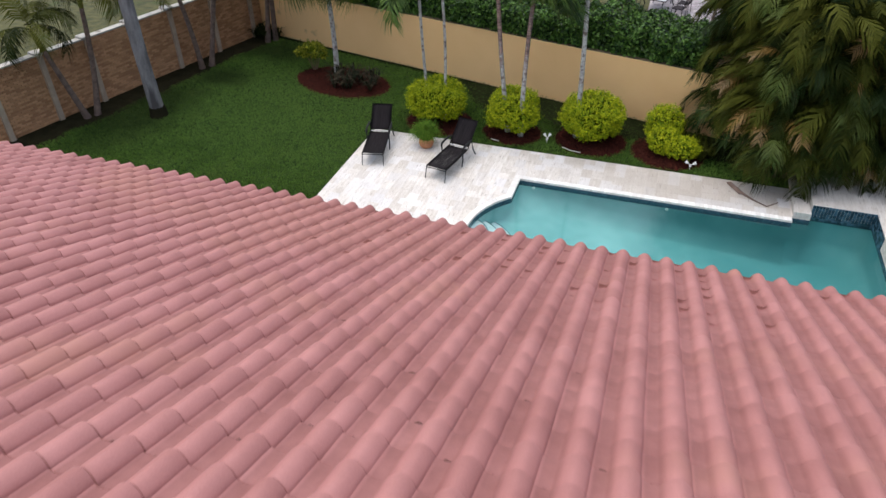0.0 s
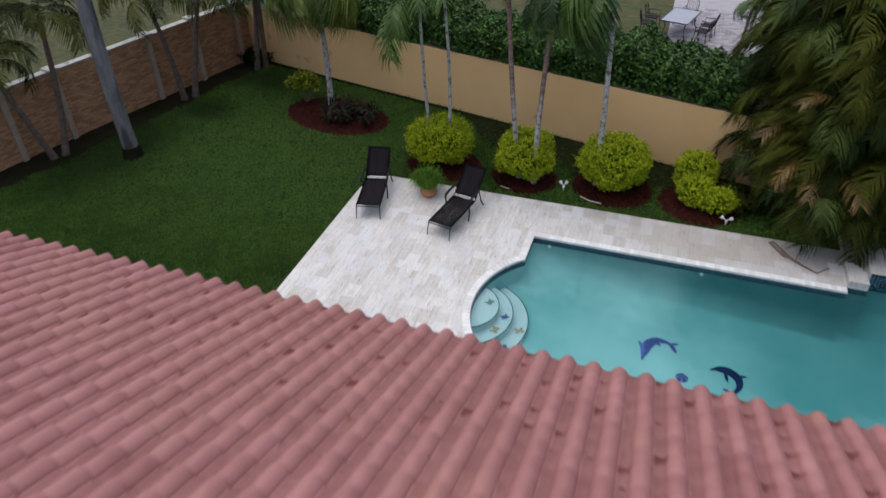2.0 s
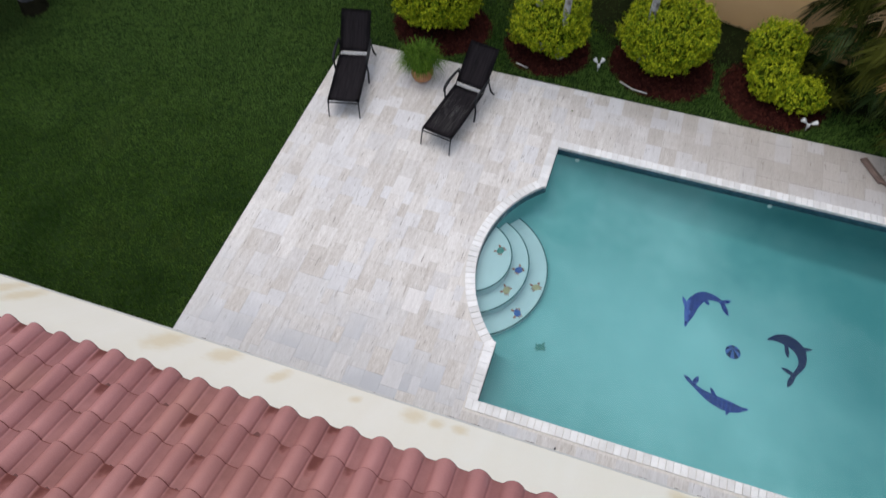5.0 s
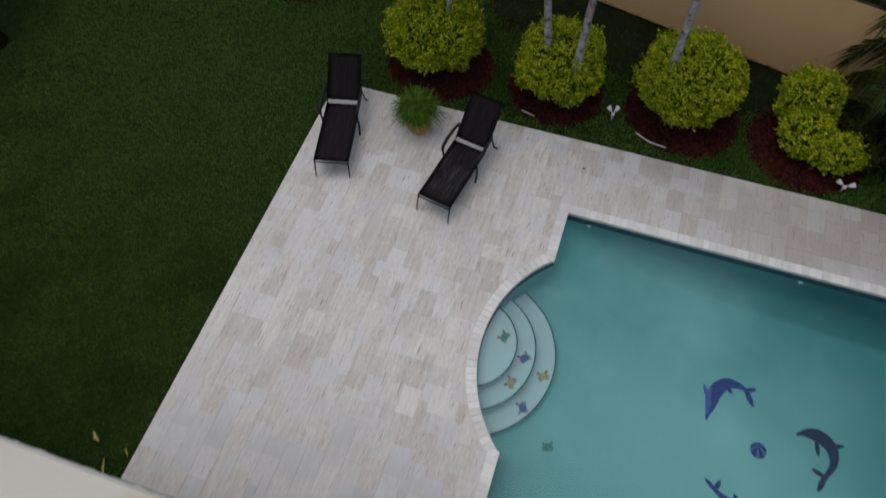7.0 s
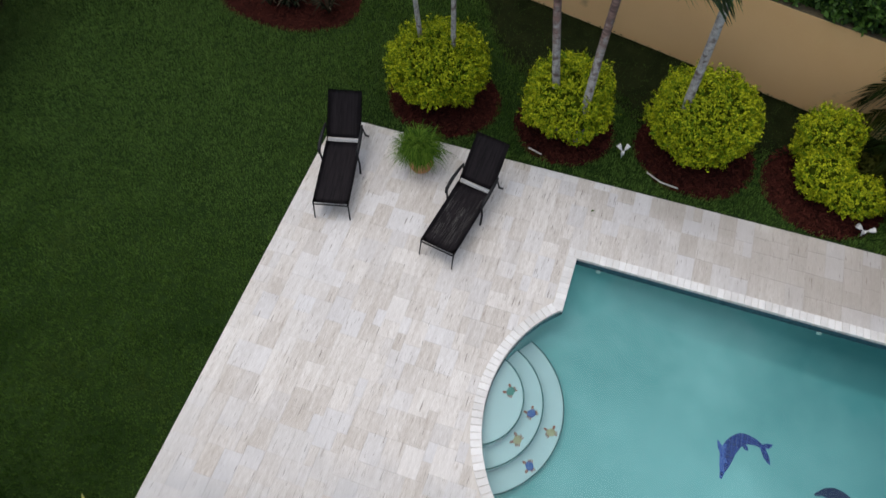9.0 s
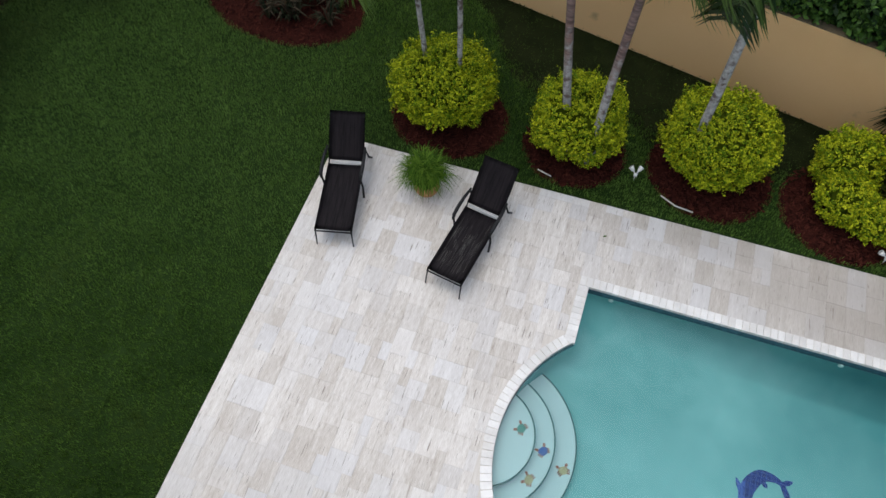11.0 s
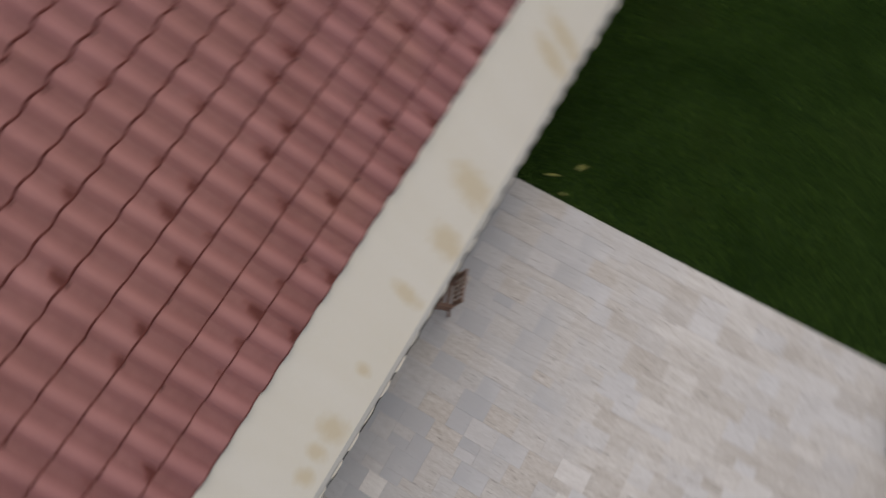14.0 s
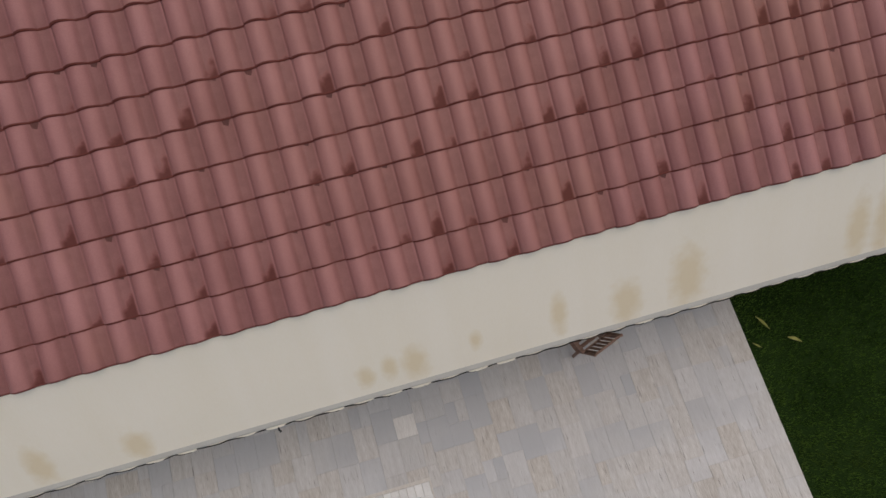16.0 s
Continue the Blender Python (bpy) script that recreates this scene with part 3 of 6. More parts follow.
# a wide cove at the foot of the long walls, a tight one behind the steps
for grow, lift, tight, rise in ((0.0, 0.40, 0.0, 0.10), (-0.08, 0.24, -0.02, 0.05), (-0.22, 0.10, -0.05, 0.02), (-0.40, 0.025, -0.10, 0.005), (-0.58, 0.0, -0.15, 0.0)):
    ring = []
    for rim, wide, near in zip(POOL, pool_outline(grow), pool_outline(tight)):
        (x, y), up = (near, rise) if rim[0] < -0.01 else (wide, lift)
        ring.append(bm.verts.new((x, y, floor_z(x) + up)))
    rings.append(ring)
low = rings[-1]
for ra, rb in zip(rings, rings[1:]):
    for i in range(len(top)):
        j = (i + 1) % len(top)
        bm.faces.new((ra[i], rb[i], rb[j], ra[j]))
r = bmesh.ops.triangle_fill(bm, use_beauty=True, use_dissolve=False, edges=[bm.edges.get((low[i], low[(i + 1) % len(low)])) for i in range(len(low))])
bmesh.ops.recalc_face_normals(bm, faces=bm.faces)
bmesh.ops.reverse_faces(bm, faces=bm.faces)
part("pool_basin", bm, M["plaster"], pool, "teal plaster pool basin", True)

def ribbon(bm, pts, z0, z1, closed=False):
    n = len(pts)
    a = [bm.verts.new((x, y, z0)) for x, y in pts]
    b = [bm.verts.new((x, y, z1)) for x, y in pts]
    for i in range(n if closed else n - 1):
        j = (i + 1) % n
        bm.faces.new((a[i], a[j], b[j], b[i]))

bm = bmesh.new()
inner = pool_outline(-0.006)
ribbon(bm, inner, -0.20, -0.05, True)
part("waterline_tile", bm, M["mosaic"], pool, "dark blue green waterline tile band")
SC = (-1.0, -2.82)
for i, (rad, z) in enumerate(((0.80, -0.22), (1.13, -0.42), (1.49, -0.62))):
    bm = bmesh.new()
    pts = []
    for k in range(161):
        a = math.pi * (-0.75 + 1.5 * k / 160)
        x, y = SC[0] + rad * math.cos(a), SC[1] + rad * math.sin(a)
        d = math.hypot(x - ARC[0], y - ARC[1])
        if d > R_ARC - 0.004:
            continue
        pts.append((x, y))
    y0, y1 = pts[0][1], pts[-1][1]
    back = []
    for k in range(1, 12):
        yy = y1 + (y0 - y1) * k / 12
        back.append((ARC[0] - math.sqrt((R_ARC - 0.004) ** 2 - (yy - ARC[1]) ** 2), yy))
    lp = [bm.verts.new((x, y, z)) for x, y in pts + back]
    bm.faces.new(lp)
    ribbon(bm, pts, z - 0.25, z)
    bmesh.ops.recalc_face_normals(bm, faces=bm.faces)
    st = part("pool_step", bm, M["step"], pool, "curved underwater pool step")
    bm = bmesh.new()
    tube(bm, [(x, y, z + 0.002) for x, y in pts], 0.012, 6)
    part("step_edge", bm, M["edge"], st, "dark green step edging")

wv = [(x, y, -0.115) for x, y in pool_outline(-0.008)]
wat = raw("pool_water", wv, [tuple(range(len(wv)))[::-1]], M["water"], pool, "clear still pool water")
wat.visible_shadow = False

# raised ledge at the deep end
ledge = thing("raised_pool_ledge", "raised travertine ledge with two steps and a navy mosaic face", "ledge", kind="structure")
bm = bmesh.new()
box(bm, 7.75, 12.5, 0.5, 3.2, -0.006, 0.30, 0.012)
part("ledge_top", bm, M["travertine_rest"], ledge)
bm = bmesh.new()
box(bm, 7.32, 7.75, 0.25, 3.2, -0.006, 0.15, 0.012)
part("ledge_step", bm, M["travertine_rest"], ledge)
bm = bmesh.new()
def mosaic_row(n, place):
    for i in range(n):
        for j in range(6):
            place(i * 0.0765, -0.16 + j * 0.075)
mosaic_row(20, lambda u, z: box(bm, 7.78 + u, 7.78 + u + 0.068, 0.484, 0.498, z, z + 0.067))
mosaic_row(14, lambda u, z: box(bm, 9.284, 9.298, 0.46 - u - 0.068, 0.46 - u, z, z + 0.067))
part("mosaic_tile", bm, M["mosaic"], ledge, "square navy mosaic tiles")
ledge.children[-1]["kind"] = "stuff"
bm = bmesh.new()
box(bm, 9.3, 12.5, -5.55, 0.5, -0.006, 0.30, 0.012)
part("side_ledge", bm, M["travertine_rest"], ledge)

# ---- house: roof, eave, walls ----
SLOPE = math.atan(0.43)
EY, EZ = -7.62, 3.48
RX0, RX1, RY = -13.0, 10.63, -19.2
RZ = EZ + (EY - RY) * 0.43
house = thing("house", "low house with a pink terracotta tile roof and white eave", "house")
bm = bmesh.new()
v = [bm.verts.new(p) for p in ((RX0, EY, EZ), (RX1, EY, EZ), (RX1, RY, RZ), (RX0, RY, RZ), (RX1, 2 * RY - EY, EZ), (RX0, 2 * RY - EY, EZ))]
bm.faces.new((v[0], v[1], v[2], v[3]))
bm.faces.new((v[3], v[2], v[4], v[5]))
roof = part("roof", bm, M["underlay"], house, "pink terracotta barrel tile roof")
bm = bmesh.new()
for x0, x1, y0, y1 in ((RX0 + 0.3, RX1 - 0.3, -7.9, -7.65), (RX0 + 0.3, RX1 - 0.3, -31.0, -30.75), (RX0 + 0.3, RX0 + 0.55, -30.75, -7.9), (RX1 - 0.55, RX1 - 0.3, -30.75, -7.9)):
    box(bm, x0, x1, y0, y1, -0.03, 2.33)
part("wall", bm, M["wallpaint"], house, "cream stucco house wall")
prof = [(EY - 0.05, EZ + 0.03), (-7.585, 3.42), (-7.425, 3.215), (-7.245, 3.00), (-7.08, 2.80), (-6.945, 2.635), (-6.85, 2.51), (-6.792, 2.44), (-6.757, 2.40), (-6.747, 2.375), (-6.756, 2.335), (-6.80, 2.315), (-7.9, 2.32)]
def eave_strip(pts):
    bm = bmesh.new()
    rows = [[bm.verts.new((x, y, z)) for y, z in pts] for x in (RX0, RX1)]
    for i in range(len(pts) - 1):
        bm.faces.new((rows[0][i], rows[0][i + 1], rows[1][i + 1], rows[1][i]))
    return bm
eave = part("eave", eave_strip(prof[:8]), M["eave"], house, "white painted coved eave", smooth=True)
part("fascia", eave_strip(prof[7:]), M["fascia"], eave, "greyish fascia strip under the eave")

# scalloped lip under the eave edge
bm = bmesh.new()
r = bmesh.ops.create_uvsphere(bm, u_segments=10, v_segments=6, radius=1)
for q in r["verts"]:
    q.co = Vector((q.co.x * 0.125, q.co.y * 0.022, q.co.z * 0.016))
lip_me = bpy.data.meshes.new("eave_lip")
bm.to_mesh(lip_me)
bm.free()
for p in lip_me.polygons:
    p.use_smooth = True
lip_me.materials.append(M["eave"])
rng = random.Random(4)
for i in range(int((RX1 - RX0) / 0.335)):
    o = new("eave_lip", lip_me)
    o.parent = eave
    o.matrix_world = pose(RX0 + 0.17 + i * 0.335, -6.752 + rng.uniform(-0.012, 0.006), 2.318 + rng.uniform(-0.004, 0.004), rng.uniform(-8, 8), rng.uniform(-2, 2), 0)

# thin dark bar drawn in place of the shadow under the lips
bm = bmesh.new()
rng = random.Random(14)
pts = []
for i in range(int((RX1 - RX0) / 0.0838)):
    pts.append((RX0 + 0.05 + i * 0.0838, -6.739 + 0.008 * math.cos(math.pi * (i % 4 - 1.5) / 2) + rng.uniform(-0.006, 0.006), 2.318))
tube(bm, pts, 0.007, 5)
part("drip_edge", bm, M["soil"], eave, "thin dark bar painted as the shadow line under the eave")

# ---- boundary walls ----
def wall_frame(p, d):
    """A frame with x along the wall and y towards the garden's outside."""
    a = math.atan2(d[1], d[0])
    return pose(p[0], p[1], 0, 0, 0, math.degrees(a))

wall_back = thing("wall_back", "tan stucco garden wall with a stained foot", "wall", kind="structure")
F = wall_frame(CORNER, (1, -LOT))
bm = bmesh.new()
box(bm, -0.2, 27.0, 0.0, 0.2, -0.03, 2.03, 0.0, F)
part("wall_body", bm, M["stucco"], wall_back)
bm = bmesh.new()
rng = random.Random(2)
lo, hi = [], []
for i in range(140):
    u = -0.2 + 27.2 * i / 139
    ring = [F @ Vector(p) for p in ((u, 0.002 + rng.uniform(0, 0.006), 2.03), (u, 0.03 + rng.uniform(0, 0.02), 2.038 + rng.uniform(-0.006, 0.008)), (u, 0.19, 2.04), (u, 0.198, 2.03))]
    lo.append([bm.verts.new(p) for p in ring])
for a, b in zip(lo, lo[1:]):
    for k in range(3):
        bm.faces.new((a[k], b[k], b[k + 1], a[k + 1]))
bmesh.ops.recalc_face_normals(bm, faces=bm.faces)
part("wall_top", bm, M["wall_top"], wall_back, "dark uneven wall top")

wall_left = thing("wall_left", "brown brick garden wall with a pale concrete cap", "wall", kind="structure")
FL = wall_frame(CORNER, (-LOT, -1))
bm = bmesh.new()
box(bm, 0.0, 22.0, -0.2, -0.012, -0.03, 2.24, 0, FL)
part("wall_body", bm, M["mortar"], wall_left, "brick wall core")
bm = bmesh.new()
rng = random.Random(8)
x = 0.0
while x < 22.0:
    x2 = x + rng.uniform(1.4, 2.2)
    box(bm, x + 0.004, min(x2, 22.0) - 0.004, -0.25, 0.03, 2.24, 2.295, 0.012, FL)
    x = x2
part("wall_cap", bm, M["cap"], wall_left, "pale concrete coping with dark stains")
for dist in (0.6, 2.6, 4.57, 6.3, 8.05, 9.75, 11.5, 13.3, 15.1, 16.9):
    bm = bmesh.new()
    box(bm, dist - 0.085, dist + 0.085, -0.014, 0.10, -0.03, 2.24, 0.012, FL)
    part("pilaster", bm, M["post"], wall_left, "weathered pale pilaster")
    bm = bmesh.new()
    box(bm, dist - 0.17, dist + 0.17, -0.27, 0.14, 2.298, 2.37, 0.015, FL)
    part("pilaster_cap", bm, M["cap"], wall_left)


def foot_depth(u, wide, seed):
    """How far the bare soil reaches from a wall's foot; behind the shrubs it is a deep bed, also for shade."""
    if seed > 5:
        q = min(1.0, max(0.0, (u - 9.2) / 3.0))
        wide = 0.16 + 1.75 * q * q * (3 - 2 * q) - 0.35 * min(1.0, max(0.0, (u - 14.5) / 3.0))
    return wide * (1 + 0.30 * noise.noise(Vector((u * 0.55, seed, 0))) + 0.18 * noise.noise(Vector((u * 1.9, 0, seed))))


def soil_strip(label, F, length, side, wide, seed, material):
    bm = bmesh.new()
    rows = []
    for i in range(int(length * 5) + 1):
        u = i / 5
        d = foot_depth(u, wide, seed)
        rows.append([bm.verts.new(F @ Vector((u, side * d * q, z + 0.008 * noise.noise(Vector((u * 4, q * 5, seed)))))) for q, z in ((0.0, 0.035), (0.35, 0.03), (0.7, 0.02), (1.0, -0.012))])
    for a, b in zip(rows, rows[1:]):
        for k in range(3):
            bm.faces.new((a[k], a[k + 1], b[k + 1], b[k]))
    bmesh.ops.recalc_face_normals(bm, faces=bm.faces)
    tagged(part("soil_strip", bm, M[material], None, "", True), label, "soil", kind="structure")


soil_strip("bare dark soil along the foot of the brick wall", FL, 18.0, 1, 1.15, 3.3, "soil")
# soil behind the shrubs, with the hedge's shade put into its colour
soil_strip("dark soil with hedge shade in its colour along the tan wall", F, 22.0, -1, 0.55, 7.1, "dark_green")

# ---- planting ----
def noise_r(d, seed, amp):
    return 1 + amp * noise.noise(d * 2.1 + Vector((seed, 0, 0))) + amp * 0.6 * noise.noise(d * 5.0 + Vector((0, seed, 0)))


def leaf_lobe(rng, c, rx, ry, rz, n, seed, amp=0.17, boxy=0.95):
    """Leaves in short upright sprigs over a clipped, boxy shrub form: points and normals."""
    cs, ns = [], []
    for _ in range(n // 8):
        d = Vector((rng.normal(), rng.normal(), rng.normal())).normalized()
        if d.z < -0.75:
            continue
        m = max(abs(d.x), abs(d.y), abs(d.z))
        k = (1 - boxy) + boxy * (0.78 + 0.22 / (m + 0.2))
        r = noise_r(d, seed, amp) * k * (1.0 - 0.20 * rng.random() ** 1.4)
        o = Vector((c[0] + d.x * rx * r, c[1] + d.y * ry * r, c[2] + d.z * rz * r))
        way = (d + Vector((0, 0, 0.7)) + Vector(rng.normal(0, 0.25, 3))).normalized()
        ln = 0.05 + 0.07 * rng.random() + (0.10 if rng.random() < 0.05 else 0.0)
        for j in range(8):
            q = (j + 0.5) / 8
            side = Vector(rng.normal(0, 1, 3))
            side = (side - way * side.dot(way)).normalized()
            pt = o + way * ln * q + side * 0.020
            nn = (way * 0.8 + side * (0.9 - 0.5 * q))
            cs.append(tuple(pt))
            ns.append(tuple(nn))
    return np.array(cs), np.array(ns)


def core(bm, c, rx, ry, rz, seed, amp=0.17):
    r = bmesh.ops.create_icosphere(bm, subdivisions=3, radius=1)
    for q in r["verts"]:
        d = q.co.normalized()
        k = noise_r(d, seed, amp) * 0.77
        q.co = Vector((c[0] + d.x * rx * k, c[1] + d.y * ry * k, c[2] + d.z * rz * k))


def shrub(name, label, lobes, seed, leaf=0.050, density=19000, mats=("lime", "limecore"), group="", category="shrub"):
    rng = np.random.default_rng(seed)
    x0, y0 = lobes[0][0][0], lobes[0][0][1]
    t = thing(name, label, category, pose(x0, y0, 0), group)
    cs, ns = [], []
    bm = bmesh.new()
    for i, (c, rx, ry, rz) in enumerate(lobes):
        cc = (c[0] - x0, c[1] - y0, c[2])
        a, b = leaf_lobe(rng, cc, rx, ry, rz, int(density * rx * ry * 2.2), seed + i * 3.7)
        cs.append(a)
        ns.append(b)
        core(bm, cc, rx, ry, rz, seed + i * 3.7)
    v, f = foliage(rng, np.concatenate(cs), np.concatenate(ns), leaf, 0.45, 0.5)
    big("leaves", v, f, M[mats[0]], t)["kind"] = "stuff"
    part("inner_mass", bm, M[mats[1]], t, "dark core painted as the shade between the leaves")
    bm = bmesh.new()
    for k in range(5):
        a = k * 1.26 + seed
        tube(bm, [(0.05 * math.cos(a), 0.05 * math.sin(a), -0.03), (0.22 * math.cos(a), 0.22 * math.sin(a), 0.5)], [0.022, 0.012], 6)
    part("stem", bm, M["bark"], t)
    return t


shrub("lime_shrub", "clipped golden lime shrub around two slim grey palms", [((-3.52, 2.95, 0.74), 0.95, 0.94, 0.64)], 1, group="lime shrubs")
shrub("lime_shrub", "clipped golden lime shrub beside a pair of grey palm trunks", [((-0.93, 2.88, 0.72), 0.83, 0.82, 0.66)], 2, group="lime shrubs")
shrub("lime_shrub", "wide clipped golden lime shrub around a leaning palm trunk", [((1.5, 3.15, 0.74), 0.97, 0.94, 0.66)], 3, group="lime shrubs")
shrub("lime_shrub", "uneven hollow golden lime shrub in two lobes", [((3.72, 3.42, 0.64), 0.54, 0.50, 0.56), ((4.32, 2.50, 0.38), 0.50, 0.36, 0.32), ((3.76, 2.78, 0.44), 0.44, 0.46, 0.40)], 4, group="lime shrubs")


def mound(name, label, c, rx, ry, turn, h, material, seed):
    bm = bmesh.new()
    rings, n = 7, 40
    ctr = bm.verts.new((0, 0, h))
    prev = None
    for i in range(1, rings + 1):
        q = i / rings
        ring = []
        for k in range(n):
            a = 2 * math.pi * k / n
            w = 1 + 0.13 * noise.noise(Vector((math.cos(a) * 2, math.sin(a) * 2, seed)))
            x, y = rx * q * w * math.cos(a), ry * q * w * math.sin(a)
            z = h * (1 - q ** 3) + 0.02 * noise.noise(Vector((x * 5, y * 5, seed))) * (1 - q) - 0.008 * q
            ring.append(bm.verts.new((x, y, z)))
        for k in range(n):
            if prev is None:
                bm.faces.new((ctr, ring[k], ring[(k + 1) % n]))
            else:
                bm.faces.new((prev[k], ring[k], ring[(k + 1) % n], prev[(k + 1) % n]))
        prev = ring
    ob = part(name, bm, M[material], None, "", True)
    ob.matrix_world = pose(c[0], c[1], 0, 0, 0, turn)
    return tagged(ob, label, "mulch bed", kind="structure")


BEDS = [((-3.36, 2.80), 1.13, 1.0, -10), ((-0.9, 2.76), 0.95, 0.88, -10), ((1.58, 2.95), 1.12, 1.03, -12), ((3.95, 2.82), 1.1, 1.05, -12), ((-7.85, 4.85), 1.95, 1.25, -12)]
for i, (c, rx, ry, tn) in enumerate(BEDS):
    mound("mulch_bed", "round bed of dark red wood mulch" if i < 4 else "oval bed of red wood mulch with low planting", c, rx, ry, tn, 0.05, "mulch", i + 11)


# loose mulch chips
crng = np.random.default_rng(77)
cv = []
for c, rx, ry, tn in BEDS:
    a = crng.uniform(0, 2 * math.pi, 1700)
    q = np.sqrt(crng.random(1700)) * 1.03
    u, w = rx * q * np.cos(a), ry * q * np.sin(a)
    t0 = radians(tn)
    x, y = c[0] + u * math.cos(t0) - w * math.sin(t0), c[1] + u * math.sin(t0) + w * math.cos(t0)
    z = 0.05 * (1 - np.minimum(q, 1) ** 3) + 0.012
    b = crng.uniform(0, 2 * math.pi, 1700)
    ln, wd = crng.uniform(0.02, 0.055, 1700), crng.uniform(0.006, 0.014, 1700)
    dx, dy = np.cos(b), np.sin(b)
    tl = crng.normal(0, 0.012, 1700)
    cv.append(np.stack([np.stack([x - dx * ln - dy * wd, y - dy * ln + dx * wd, z - tl], 1), np.stack([x + dx * ln - dy * wd, y + dy * ln + dx * wd, z + tl], 1), np.stack([x + dx * ln + dy * wd, y + dy * ln - dx * wd, z + tl + 0.006], 1), np.stack([x - dx * ln + dy * wd, y - dy * ln - dx * wd, z - tl + 0.006], 1)], 1).reshape(-1, 3))
cv = np.concatenate(cv)
tagged(big("mulch_chips", cv, np.arange(len(cv)).reshape(-1, 4), M["chip"]), "loose dark red wood chips on the beds", "mulch", kind="stuff")


FI, FLI = F.inverted(), FL.inverted()


def in_bed(x, y, weed=False):
    p, q = FI @ Vector((x, y, 0)), FLI @ Vector((x, y, 0))
    if (-p.y < foot_depth(p.x, 0.55, 7.1) * 0.85 and not weed) or q.y < foot_depth(q.x, 1.15, 3.3) * 0.85:
        return True
    for c, rx, ry, tn in BEDS:
        a = radians(tn)
        dx, dy = x - c[0], y - c[1]
        u, w = dx * math.cos(a) + dy * math.sin(a), -dx * math.sin(a) + dy * math.cos(a)
        if (u / rx) ** 2 + (w / ry) ** 2 < 0.96:
            return True
    return False


# palms
def frond_mesh(name, length, arch, pairs, leaf, hang, width, material, seed, up=0.5):
    """A feather frond that leaves the origin along +x, rises and arches over."""
    rng = random.Random(seed)
    vs, fs = [], []
    spine = []
    n = 12
    ang = up
    p = Vector((0, 0, 0))
    for i in range(n + 1):
        spine.append(p.copy())
        p += Vector((math.cos(ang), 0, math.sin(ang))) * (length / n)
        ang -= arch / n * (0.5 + 1.0 * i / n)
    def at(q):
        i = min(int(q * n), n - 1)
        return spine[i].lerp(spine[i + 1], q * n - i), (spine[i + 1] - spine[i]).normalized()
    for i in range(n + 1):
        r = 0.022 * (1 - 0.85 * i / n) * max(1.0, length / 2.0)
        b = len(vs)
        for k in range(3):
            a = 2 * math.pi * k / 3 + 0.5
            vs.append(spine[i] + Vector((0, r * math.cos(a), r * math.sin(a))))
        if i:
            for k in range(3):
                fs.append((b - 3 + k, b - 3 + (k + 1) % 3, b + (k + 1) % 3, b + k))
    for i in range(pairs):
        q = 0.16 + 0.84 * i / (pairs - 1)
        c, d = at(min(q, 0.995))
        ln = leaf * (0.35 + 0.65 * math.sin(math.pi * min(1, 0.18 + 0.78 * q)) ** 0.8)
        for side in (-1, 1):
            sw = 0.35 + 0.55 * q + rng.uniform(-0.12, 0.12)
            out = (Vector((0, side, 0)) * math.cos(sw) + d * math.sin(sw)).normalized()
            out = (out + Vector((0, 0, rng.uniform(0.0, 0.35)))).normalized()
            mid = c + out * ln * 0.5 + Vector((0, 0, -hang * ln * 0.16))
            tip = c + out * ln * 0.92 + Vector((0, 0, -hang * ln * rng.uniform(0.5, 0.95)))
            w = d * width * 0.5
            b = len(vs)
            vs += [c - w * 0.6, c + w * 0.6, mid + w, mid - w, tip]
            fs += [(b, b + 1, b + 2, b + 3), (b + 3, b + 2, b + 4)]
    me = bpy.data.meshes.new(name)
    me.from_pydata([tuple(v) for v in vs], [], fs)
    me.materials.append(material)
    return me


FR = {
    "palm": [frond_mesh("frond", 1.9, 2.5, 30, 0.66, 0.9, 0.062, M["frond"], 20 + i, 0.75 - 0.2 * i) for i in range(3)],
    "weep": [frond_mesh("frond", 2.3, 3.8, 32, 0.62, 1.4, 0.066, M["frond"], 80 + i, 0.95 - 0.2 * i) for i in range(3)],
    "limeweep": [frond_mesh("frond", 2.5, 4.3, 38, 0.60, 2.0, 0.046, M["frond_lime"], 84 + i, 0.9 - 0.2 * i) for i in range(3)],
    "hang": [frond_mesh("frond", 1.75, 3.6, 44, 0.66, 1.7, 0.042, M["frond"], 25 + i, 1.05 - 0.15 * i) for i in range(3)],
    "royal": [frond_mesh("frond", 3.2, 2.0, 44, 0.75, 0.8, 0.05, M["frond"], 30 + i, 0.7 - 0.3 * i) for i in range(3)],
    "areca": [frond_mesh("frond", 2.2, 3.1, 42, 0.56, 1.3, 0.050, M["frond_dark"], 40 + i, 1.0 - 0.2 * i) for i in range(4)],
    "mid": [frond_mesh("frond", 2.1, 3.2, 42, 0.58, 1.1, 0.046, M["frond_mid"], 46 + i, 0.8 - 0.25 * i) for i in range(3)],
    "dark": [frond_mesh("frond", 1.9, 2.5, 40, 0.6, 1.2, 0.04, M["frond_dark"], 35 + i, 0.85 - 0.2 * i) for i in range(3)],
    "gold": [frond_mesh("frond", 1.9, 2.2, 30, 0.5, 0.7, 0.046, M["frond_gold"], 50, 0.5)],
    "fern": [frond_mesh("frond", 0.66, 1.6, 26, 0.15, 0.5, 0.018, M["fern"], 60 + i, 1.15 - 0.2 * i) for i in range(3)],
}


